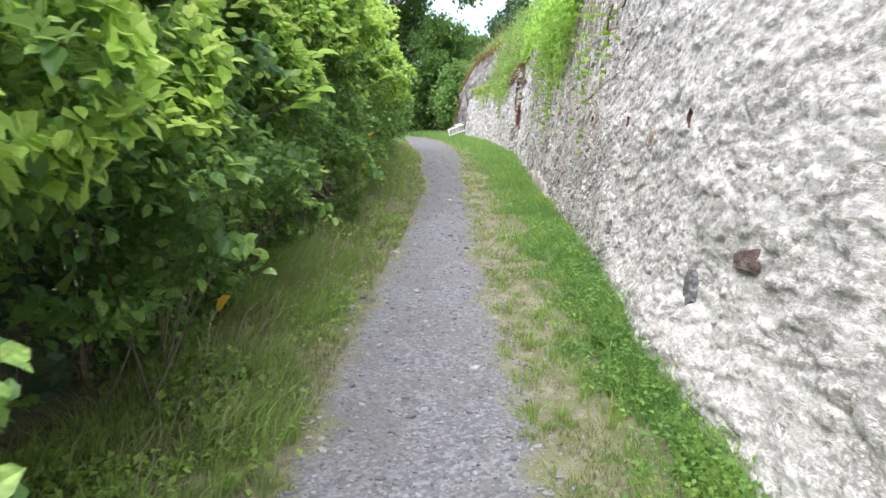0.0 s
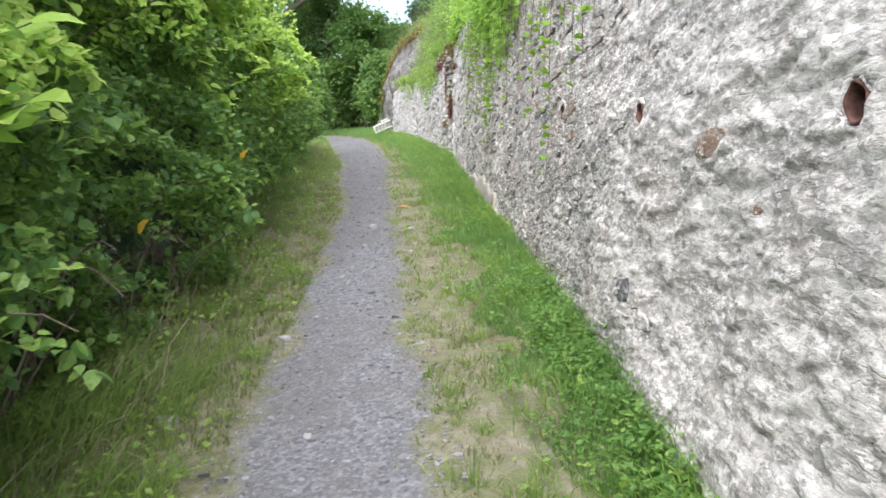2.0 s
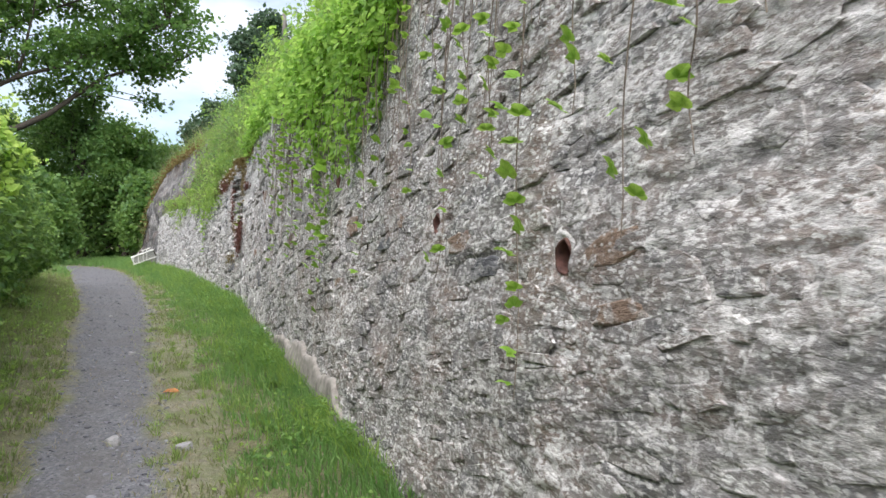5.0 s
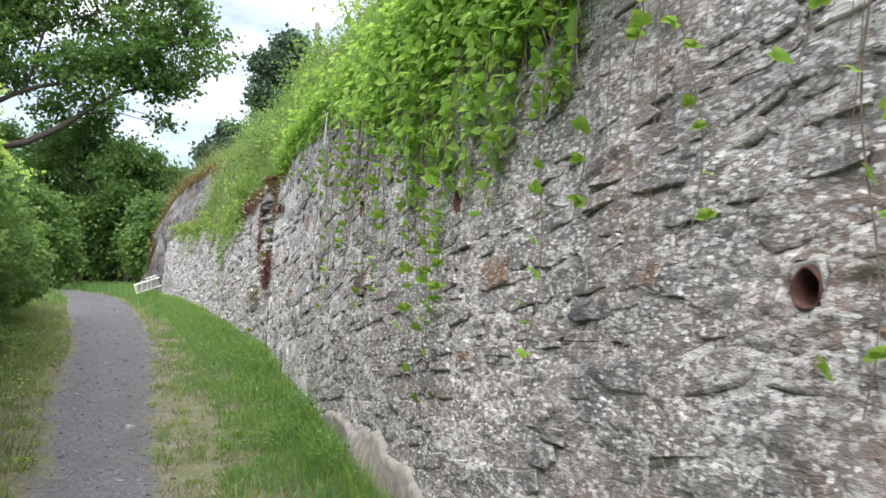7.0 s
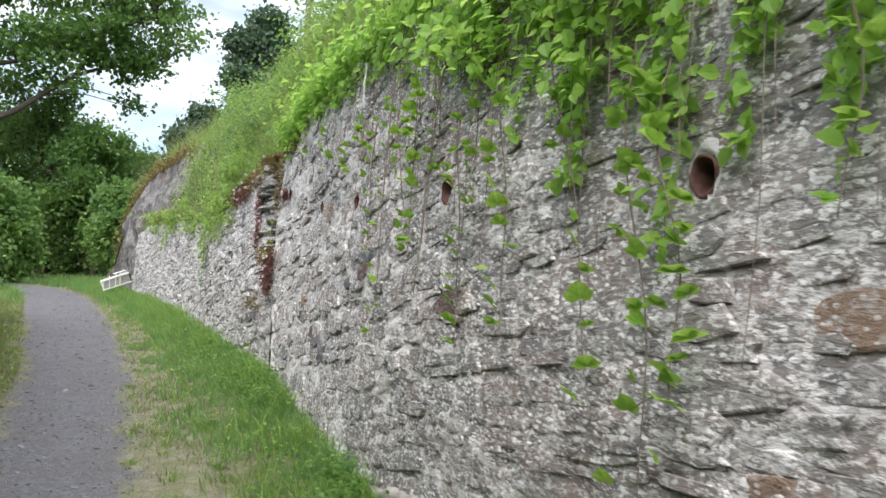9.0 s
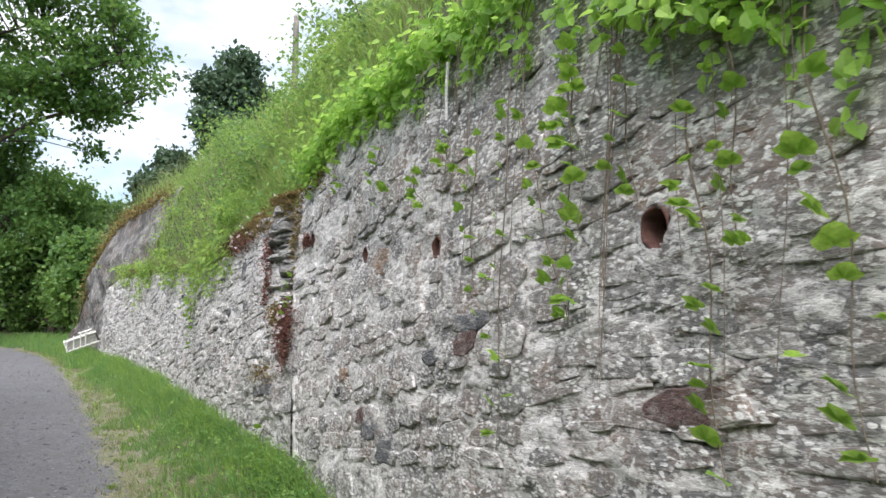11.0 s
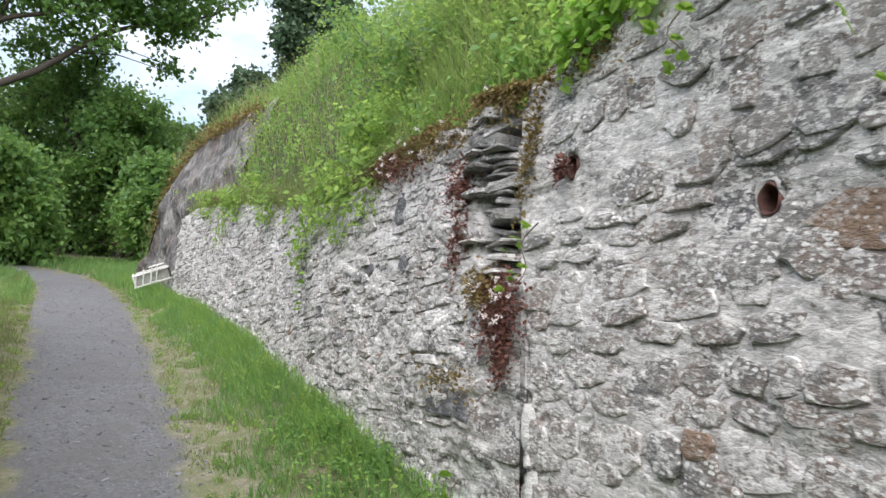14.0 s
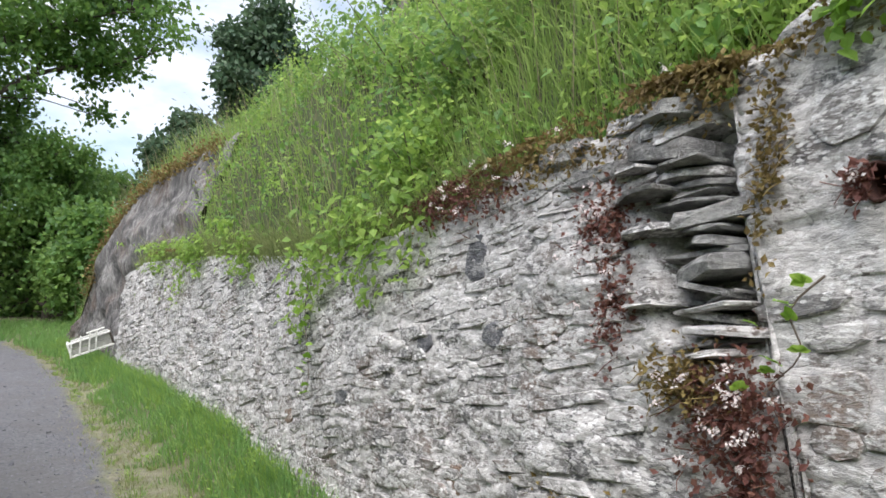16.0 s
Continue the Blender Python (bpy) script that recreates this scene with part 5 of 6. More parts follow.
    keep = fbm(x * 2.2, y * 2.2, 0 * y, 2, 147) > -0.1
    x, y = x[keep], y[keep]
    m = len(x)
    lean = np.stack([rng.normal(0.5, 0.45, m), rng.normal(-0.1, 0.5, m), rng.normal(-0.2, 0.15, m)], -1)
    long = Soup()
    long.add(*blades(np.stack([x, y, ground_z(x, y) - 0.01], -1), rng.uniform(0.1, 0.36, m), lean, rng.uniform(0.002, 0.005, m)))
    tagged(long.make("long_grass", M_TUFT, None, "long bent green grass at the hedge's foot", kind="stuff"), category="grass")
    n = 170
    y = rng.uniform(2.6, 9, n)
    x = hedge_face(y) + rng.uniform(0.15, 0.6, n)
    lean = np.stack([rng.normal(0.75, 0.4, n), rng.normal(0, 0.6, n), rng.normal(-0.3, 0.15, n)], -1)
    straw.add(*blades(np.stack([x, y, ground_z(x, y)], -1), rng.uniform(0.3, 0.55, n), lean, 0.004))
    n = 17000
    y = 1.5 + 22 * rng.uniform(0, 1, n) ** 1.8
    x = hedge_face(y) + rng.exponential(0.36, n) - 0.05
    keep = (x < path_left(y) - 0.05) & (fbm(x * 2.4, y * 2.4, 0 * y, 2, 143) > -0.05)
    x, y = x[keep], y[keep]
    m = len(x)
    c = Soup()
    c.add(*leaf_cloud(np.stack([x, y, ground_z(x, y) + rng.uniform(0.02, 0.14, m)], -1), scatter_dirs(m) + [0.4, 0, 0.2], scatter_dirs(m) * 0.4 + [0, 0, 1], rng.uniform(0.02, 0.06, m)))
    tagged(c.make("hedge_weeds", M_BANK, None, "low green weeds at the hedge's foot", kind="stuff"), category="weeds")
    tagged(straw.make("dry_grass", M_STRAW, None, "flattened pale dry grass beside the gravel", kind="stuff"), category="grass")


def build_gravel():
    """Slate chips lying on the path."""
    s = Soup()
    n = 14000
    y = 2.0 + 33 * rng.uniform(0, 1, n) ** 1.7
    x = path_left(y) - 0.1 + (path_right(y) - path_left(y) + 0.25) * rng.uniform(0, 1, n)
    size = np.clip(rng.lognormal(-5.0, 0.5, n), 0.003, 0.03)
    z = ground_z(x, y)
    a = rng.uniform(0, 6.28, (n, 1)) + np.array([[0, 1.2, 2.3, 3.3, 4.4, 5.4]])
    r = size[:, None] * rng.uniform(0.65, 1.25, (n, 6))
    tilt = rng.normal(0, 0.25, (n, 2))
    ring = np.stack([x[:, None] + r * np.cos(a), y[:, None] + r * np.sin(a) * 0.8, np.zeros((n, 6))], -1)
    lift = (ring[..., 0] - x[:, None]) * tilt[:, :1] + (ring[..., 1] - y[:, None]) * tilt[:, 1:]
    low, high = ring.copy(), ring.copy()
    low[..., 2] = z[:, None] - 0.004
    high[..., 2] = z[:, None] + 0.35 * size[:, None] + lift
    c = np.stack([x, y, z + 0.45 * size], -1)[:, None]
    v = np.concatenate([low, high * [1, 1, 1], c], 1)
    j, k = np.arange(6), (np.arange(6) + 1) % 6
    quads = np.stack([j, k, k + 6, j + 6], -1)
    tris = np.stack([j + 6, k + 6, np.full(6, 12)], -1)
    b = (np.arange(n) * 13)[:, None, None]
    s.add(v, [(quads[None] + b).reshape(-1, 4), (tris[None] + b).reshape(-1, 3)])
    tagged(s.make("gravel", M_GRAVEL, None, "loose grey slate chips on the path", kind="stuff"), category="gravel")


rng = np.random.default_rng(62)
build_verges()
rng = np.random.default_rng(63)
build_gravel()


def bank_shrub(y, d, r, n, size, label):
    """A leafy shrub on the hillside: thin stems under an uneven head of leaves."""
    t = thing("shrub", label, "shrub", "shrubs on the hillside")
    base = bank_point(np.array([float(y)]), np.array([float(d)]))[0]
    s = Soup()
    tips = []
    for i in range(9):
        e = base + np.array([rng.normal(-0.25, 0.6) * r, rng.normal(0, 0.7) * r, rng.uniform(0.5, 1.25) * r])
        mid = (base + e) / 2 + rng.normal(0, 0.05, 3)
        s.add(*tube([base - [0, 0, 0.05], mid, e], [0.008, 0.006, 0.003], 4))
        tips += [mid, e, (mid + e) / 2]
    s.make("twig_tangle", M_TWIG, t, kind="stuff")
    p = np.repeat(np.array(tips), n // 18, 0)
    p = p + rng.normal(0, 0.22 * r, p.shape)
    s = Soup()
    s.add(*leaf_cloud(p, scatter_dirs(len(p)) + [-0.4, 0, -0.1], scatter_dirs(len(p)) * 0.6 + [-0.4, 0, 0.9], 0.78 * size * rng.uniform(0.6, 1.3, len(p)), LEAF_MID))
    s.make("foliage", M_BRAMBLE if r > 0.4 else M_BANK, t, kind="stuff")


for y, d, r, n, size in ((19.4, 0.6, 0.34, 300, 0.07), (20.6, 0.3, 0.45, 500, 0.075), (21.0, 0.1, 0.34, 350, 0.07), (21.9, 0.5, 0.5, 500, 0.075), (23.4, 0.7, 0.42, 420, 0.06), (24.6, 1.0, 0.45, 380, 0.06), (17.4, 0.9, 0.4, 350, 0.07), (16.2, 0.8, 0.36, 300, 0.065), (14.6, 0.7, 0.42, 350, 0.065), (13.2, 0.4, 0.4, 350, 0.07), (18.6, 0.8, 0.45, 400, 0.07), (20.0, 1.0, 0.5, 450, 0.075), (12.2, 0.3, 0.36, 320, 0.07), (27.2, 1.4, 0.5, 350, 0.08)):
    bank_shrub(y, d, r, n, size, "dark leafy bramble shrub on the hillside" if r > 0.4 else "bright green leafy shrub on the hillside")


# ---- stones of the wall ----
def stone_shape(n=8, lo=0.76, hi=1.06, power=6):
    """One rough stone: a broken outline, a bevelled edge and a worn face; about one unit wide, high and proud."""
    a = np.arange(n) * 2 * np.pi / n + rng.normal(0, 0.16, n)
    c, s = np.cos(a), np.sin(a)
    r = (np.abs(c) ** power + np.abs(s) ** power) ** (-1 / power) * rng.uniform(lo, hi, n)
    if power > 20:
        r = r * np.where(np.abs(np.abs(c) - np.abs(s)) < 0.2, 1.04, 1.0)
    u, w = 0.5 * r * c, 0.5 * r * s
    outer = np.stack([u * 1.06, w * 1.06, np.full(n, -0.9)], -1)
    edge = np.stack([u, w, rng.uniform(0.35, 0.75, n)], -1)
    face = np.stack([u * 0.84, w * 0.84, rng.uniform(0.7, 1.15, n)], -1)
    v = np.concatenate([outer, edge, face, [[0, 0, rng.uniform(0.8, 1.1)]]])
    j, k = np.arange(n), (np.arange(n) + 1) % n
    quads = np.concatenate([np.stack([j, k, k + n, j + n], -1), np.stack([j + n, k + n, k + 2 * n, j + 2 * n], -1)])
    tris = np.stack([j + 2 * n, k + 2 * n, np.full(n, 3 * n)], -1)
    return v, quads, tris


SHAPES = [stone_shape() for _ in range(14)]
ROUND_SHAPES = [stone_shape(10, 0.82, 1.08, 2.8) for _ in range(14)]


def wall_frame(y, z, tilt):
    """Origin and axes (along, up, out) on the wall's face."""
    o = np.stack([wall_base(y, z) + np.interp(y, [6, 8, 13.5, 14.5], [0.003, 0.007, 0.007, 0.002]), y, z], -1)
    slope = (wall_x(y + 0.1) - wall_x(y - 0.1)) / 0.2
    t = unit(np.stack([slope, np.ones_like(y), tilt + 0 * y], -1))
    n = unit(np.stack([-np.ones_like(y), slope, np.full_like(y, 0.1)], -1))
    up = np.cross(t, n)
    up = np.where(up[:, 2:3] < 0, -up, up)
    return o, t, up, n


def course_stones(y0, y1, wide, high, skip, seed):
    """Places and sizes of stones in uneven courses that dip along the wall."""
    r = np.random.default_rng(seed)
    out = []
    bed = -0.2 + 0.17 * y0
    while bed < 3.7 + 0.17 * y1:
        h = r.uniform(*high)
        y = y0 + r.uniform(0, 0.2)
        while y < y1:
            w = r.uniform(*wide) * (1.5 if r.uniform() < 0.12 else 1)
            z = bed - 0.17 * (y + w / 2) + r.normal(0, 0.012)
            low, top = float(path_z(y)) - 0.05, float(wall_top(y + 0.1)) - 0.06
            clear = all(abs(y + w / 2 - hy) > w / 2 + 0.075 or abs(z - hz) > h / 2 + 0.075 for hy, hz in HOLES)
            if low < z < top and clear and r.uniform() > skip:
                out.append((y + w / 2, z, w * r.uniform(0.92, 1.06), h * r.uniform(0.82, 1.02)))
            y += w
        bed += h
    return np.array(out)


def place_stones(a, proud, soup, seed):
    r = np.random.default_rng(seed)
    y, z, w, h = a.T
    o, t, up, n = wall_frame(y, z, -0.17 + r.normal(0, 0.07, len(y)))
    p = r.uniform(*proud, len(y))
    pick = r.integers(0, len(SHAPES), len(y))
    for k, (v, quads, tris) in enumerate(SHAPES):
        m = pick == k
        q = o[m][:, None] + w[m][:, None, None] * v[None, :, 0:1] * t[m][:, None] + h[m][:, None, None] * v[None, :, 1:2] * up[m][:, None] + p[m][:, None, None] * v[None, :, 2:3] * n[m][:, None]
        b = (np.arange(m.sum()) * len(v))[:, None, None]
        soup.add(q, [(quads[None] + b).reshape(-1, 4), (tris[None] + b).reshape(-1, 3)])


def face_matrix(y, z, tilt=-0.17, out=0.0):
    """A pose on the wall: x along it, y up, z out of it."""
    o, t, up, n = (q[0] for q in wall_frame(np.array([float(y)]), np.array([float(z)]), tilt))
    up = np.cross(n, t) if np.dot(np.cross(n, t), up) > 0 else up
    m = Matrix((t, up, n)).transposed().to_4x4()
    m.translation = Vector(o + out * n)
    return m


def odd_stone(name, y, z, w, h, proud, material, parent, label, tilt=-0.17):
    v, quads, tris = stone_shape(20, 0.97, 1.02, 30) if "brick" in label else stone_shape(14, 0.92, 1.04, 2.2) if "oval" in label else stone_shape(11)
    v = v * [w, h, proud]
    v[:, 2] *= 0.4
    v[:, :2] += rng.normal(0, 0.02 * min(w, h), (len(v), 2))
    ob = piece(name, v, [quads, tris], material, parent, label, False)
    ob.matrix_world = face_matrix(y, z, tilt, 0.012 if y < 4 else -0.011 if material == M_LIMESTONE else 0.003)
    return ob


def build_footing():
    """A smooth lime-washed footing that shows between grass and rubble."""
    ys = np.arange(10.9, 14.6, 0.035)
    s = np.linspace(0, 1, 14)
    gy, gs = np.meshgrid(ys, s, indexing="ij")
    foot = ground_z(wall_x(gy), gy) - 0.12
    top = path_z(gy) + np.interp(gy, [10.9, 11.4, 12.4, 14.0, 14.6], [0.14, 0.33, 0.34, 0.27, 0.1]) + 0.05 * fbm(0 * gy, gy * 4, 0 * gy, 3, 351)
    gz = foot + (top - foot) * np.minimum(gs * 1.15, 1)
    gx = wall_base(gy, gz) - 0.032 + 0.06 * np.clip((gs - 0.84) / 0.16, 0, 1) ** 1.5 - 0.008 * fbm(0 * gy, gy * 5, gz * 7, 3, 355)
    piece("footing", np.stack([gx, gy, gz], -1), grid_faces(len(ys), len(s))[:, ::-1], M_FOOTING, wall_near, "smooth beige mortar footing", True)


M_FOOTING = plain_material("footing_mortar", (0.16, 0.145, 0.13), (0.40, 0.37, 0.335), 11, 0.9, bump=0.012)
build_footing()

# stones that stand out by colour or size
for y, z, w, h, p, mat, label in (
    (3.97, 0.69, 0.18, 0.22, 0.045, M_BLUE, "black oval slate"), (3.31, 0.975, 0.28, 0.105, 0.03, M_BRICK, "dark red brick"),
    (6.40, 0.70, 0.22, 0.13, 0.03, M_BLUE, "dark slate"),
    (5.18, 1.27, 0.2, 0.05, 0.02, M_OCHRE, "thin reddish stone"),
    (10.59, 1.655, 0.32, 0.09, 0.03, M_BLUE, "long dark slate"), (9.68, 1.18, 0.2, 0.15, 0.02, M_LIMESTONE, "white stone"),
    (8.22, 1.27, 0.24, 0.1, 0.02, M_LIMESTONE, "white stone"), (8.0, 1.655, 0.34, 0.11, 0.02, M_OCHRE, "ochre stone"),
    (7.94, 1.46, 0.3, 0.08, 0.02, M_OCHRE, "ochre stone"), (8.97, 1.56, 0.32, 0.1, 0.03, M_BLUE, "dark slate"),
    (9.9, 1.56, 0.44, 0.12, 0.03, M_LIMESTONE, "white stone"), (14.93, 1.80, 0.24, 0.12, 0.03, M_BRICK, "brown stone"),
    (15.28, 1.73, 0.33, 0.09, 0.03, M_BLUE, "dark slate"), (16.88, 1.50, 0.17, 0.1, 0.03, M_OCHRE, "brown stone"),
    (16.38, 2.25, 0.36, 0.18, 0.015, M_OCHRE, "brown stone"), (17.5, 1.05, 0.42, 0.22, 0.02, M_LIMESTONE, "white limed block"),
    (11.6, 1.35, 0.14, 0.1, 0.02, M_OCHRE, "ochre stone"), (11.43, 1.77, 0.34, 0.15, 0.02, M_OCHRE, "brown stone"), (10.3, 1.79, 0.2, 0.1, 0.02, M_OCHRE, "ochre stone"), (9.26, 1.67, 0.34, 0.1, 0.02, M_OCHRE, "ochre stone"),
    (13.51, 1.68, 0.38, 0.14, 0.02, M_BRICK, "dark red-brown stone"), (14.9, 1.9, 0.36, 0.1, 0.03, M_BLUE, "grey slate"), (5.56, 1.5, 0.34, 0.13, 0.015, M_OCHRE, "reddish stone"), (16.21, 1.24, 0.3, 0.16, 0.03, M_BLUE, "dark round slate"),
    (15.42, 2.05, 0.07, 0.26, 0.02, M_LIMESTONE, "white mortar run"), (16.74, 2.12, 0.06, 0.24, 0.02, M_LIMESTONE, "white mortar run"), (13.68, 2.03, 0.07, 0.2, 0.02, M_LIMESTONE, "white mortar run"),
    (15.9, 1.15, 0.3, 0.14, 0.03, M_BLUE, "dark slate"), (16.4, 1.28, 0.28, 0.13, 0.03, M_BRICK, "brown stone"),
):
    odd_stone("mortar_run" if "run" in label else "stone", y, z, w, h, p, mat, wall_near, label, 0.05 if "run" in label else -0.17)
for y, z, w, h, p, mat, label in (
    (19.86, 1.28, 0.2, 0.16, 0.02, M_OCHRE, "brown stone"), (18.7, 1.25, 0.5, 0.16, 0.03, M_BLUE, "grey slate slab"), (19.66, 1.98, 0.2, 0.12, 0.03, M_BLUE, "dark slate"),
    (20.3, 1.9, 0.16, 0.1, 0.02, M_BLUE, "grey stone"), (22.4, 1.2, 0.2, 0.12, 0.02, M_OCHRE, "pinkish stone"), (24.5, 0.84, 0.2, 0.2, 0.03, M_SLATE, "dark stone at the foot"),
    (19.9, 2.36, 0.2, 0.25, 0.03, M_BLUE, "grey slate"), (21.2, 1.5, 0.22, 0.1, 0.02, M_BLUE, "grey stone"),
):
    odd_stone("stone", y, z, w, h, p, mat, wall_far, label)

# layered slates in the broken corner
def slate_plate(w, depth, thick):
    """A broken slate lying flat: outline in plan, sharp edges, uneven top."""
    n = 9
    a = np.arange(n) * 2 * np.pi / n + rng.normal(0, 0.2, n)
    r = (np.abs(np.cos(a)) ** 6 + np.abs(np.sin(a)) ** 6) ** (-1 / 6) * rng.uniform(0.72, 1.1, n)
    u, o = 0.5 * w * r * np.cos(a), 0.5 * depth * r * np.sin(a)
    low = np.stack([u, rng.normal(-0.5, 0.08, n) * thick, o], -1)
    mid = np.stack([u * 1.03, rng.normal(0.05, 0.12, n) * thick, o * rng.uniform(0.9, 1.12, n)], -1)
    top = np.stack([u * 0.96, rng.normal(0.5, 0.08, n) * thick, o * 0.93], -1)
    v = np.concatenate([low, mid, top, [[0, -0.5 * thick, 0], [0, 0.5 * thick, 0]]])
    j, k = np.arange(n), (np.arange(n) + 1) % n
    quads = np.concatenate([np.stack([j, k, k + n, j + n], -1), np.stack([j + n, k + n, k + 2 * n, j + 2 * n], -1)])
    tris = np.concatenate([np.stack([k, j, np.full(n, 3 * n)], -1), np.stack([j + 2 * n, k + 2 * n, np.full(n, 3 * n + 1)], -1)])
    return v, quads, tris


z = 1.98
while z < 2.84:
    thick = rng.choice([0.014, 0.022, 0.03, 0.06])
    for side in (0.0, 0.2):
        if side and rng.uniform() < 0.55:
            continue
        v, quads, tris = slate_plate(rng.uniform(0.22, 0.38), rng.uniform(0.22, 0.34), thick)
        ob = piece("slate_slab", v, [quads, tris], M_STONE_OWN if rng.uniform() < 0.5 else M_SLATE, wall_far, "grey layered slate")
        yy = 18.30 + side + 0.36 * (z - 1.85) + rng.normal(0, 0.03)
        m = face_matrix(yy, z + thick / 2, -0.14 + rng.normal(0, 0.13))
        m.translation.x = float(wall_x(yy)) + 0.1 * (z - 0.55) + rng.uniform(0.03, 0.13) - side * 0.07
        ob.matrix_world = m
    z += thick + rng.uniform(0.004, 0.02)
odd_stone("slate_slab", 18.72, 2.78, 0.42, 0.2, 0.09, M_STONE_OWN, wall_far, "leaning corner stone", -0.5)
odd_stone("slate_slab", 19.0, 2.66, 0.5, 0.08, 0.08, M_SLATE, wall_far, "dark layered slate", -0.1)
odd_stone("slate_slab", 19.25, 2.78, 0.36, 0.12, 0.08, M_SLATE, wall_far, "dark layered slate", -0.05)

# pale mortar strip down the joint
k = np.linspace(0, 1, 30)
zz = 0.45 + 0.95 * k
yy = 18.12 + 0.36 * (np.clip(zz, 0.7, 2.6) - 1.85) + 0.01 * np.sin(k * 17)
v, f = tube(np.stack([wall_base(yy, zz) + 0.03, yy + 0.03, zz], -1), 0.055 + 0.006 * np.sin(k * 23) + rng.normal(0, 0.003, 30), 7)
piece("mortar_strip", v, f, M_LIMESTONE, wall_near, "pale mortar in the joint", True)


# ---- drain pipes ----
def drain_pipe(y, z, r, depth=0.5):
    t = thing("drain_pipe", "round red clay drain pipe set into the wall", "drain pipe", "drains in the wall")
    n = 20
    a = np.arange(n) * 2 * np.pi / n
    rings = []
    for rr, dx in ((r * 1.3, 0.05), (r * 1.22, 0.008), (r * 1.08, 0.002), (r, 0.012), (r * 0.97, depth)):
        wob = 1 + 0.05 * np.sin(a * 3 + y)
        rings.append(np.stack([np.full(n, dx) + 0.004 * np.sin(a * 4 + y), rr * wob * np.cos(a), 1.15 * rr * wob * np.sin(a)], -1))
    v = np.concatenate(rings)
    i, j = np.arange(4)[:, None] * n, np.arange(n)[None]
    f = np.stack([i + j, i + (j + 1) % n, i + n + (j + 1) % n, i + n + j], -1).reshape(-1, 4)
    piece("pipe", v, f, M_CLAY, t, smooth=True)
    ring = []
    for rr, dx in ((r * 2.1, 0.06), (r * 1.7, 0.016), (r * 1.4, 0.006), (r * 1.18, 0.02)):
        wob = 1 + 0.14 * np.sin(a * 2 + y * 3) + 0.08 * np.sin(a * 5 + y)
        ring.append(np.stack([np.full(n, dx) + 0.004 * np.sin(a * 3 + y), rr * (wob if rr > r * 1.3 else 1) * np.cos(a), 1.15 * rr * (wob if rr > r * 1.3 else 1) * np.sin(a) - (0.3 * r if rr > 2 * r else 0)], -1))
    piece("collar", np.concatenate(ring), f[: 3 * n], M_COLLAR, t, "pale mortar collar", True)
    # added near-black disc at the end, standing in for shade deep inside
    piece("pipe_bottom", np.stack([np.full(n, depth - 0.005), 0.98 * r * np.cos(a), 1.14 * r * np.sin(a)], -1), np.arange(n)[None], M_PIPE_DARK, t, "dark disc closing the pipe, for the shade within")
    about = np.arange(12) * 2 * np.pi / 12
    x = wall_face(y + 0.08 * np.cos(about), z + 0.08 * np.sin(about))
    t.matrix_world = pose(float(np.mean(x)) - 0.004, y, z)
    return t


M_COLLAR = tinted_stone("collar_mortar", (0.34, 0.33, 0.315), (0.62, 0.61, 0.59), 0.5, 0.3)
M_PIPE_DARK = plain_material("pipe_dark", (0.015, 0.012, 0.01), (0.035, 0.028, 0.02), 20, 0.95)
for (hy, hz), r in zip(HOLES, (0.045, 0.042, 0.048, 0.039, 0.047, 0.055, 0.044, 0.04, 0.042)):
    drain_pipe(hy, hz, r)

# ---- things by the path ----
def utility_pole():
    t = thing("utility_pole", "weathered grey wooden pole on the hillside", "pole")
    z0 = float(bank_z(4.15, 25.7))
    k = np.linspace(0, 1, 8)
    v, f = tube(np.stack([4.15 + 0.03 * k, 25.7 + 0 * k, z0 - 0.3 + (7.5 - z0 + 0.3) * k], -1), np.linspace(0.07, 0.055, 8), 12)
    shaft = piece("shaft", v, f, M_POLE, t, smooth=True)
    v, f = tube([(4.18, 25.7, 7.49), (4.18, 25.7, 7.54)], [0.06, 0.04], 12)
    piece("cap", v, f, M_GREYWOOD, shaft)


def box(sx, sy, sz, bevel=0.006):
    bm = bmesh.new()
    bmesh.ops.create_cube(bm, size=1, matrix=Matrix.Diagonal((sx, sy, sz, 1)))
    bmesh.ops.bevel(bm, geom=bm.edges[:], offset=bevel, segments=1, affect="EDGES")
    return bm


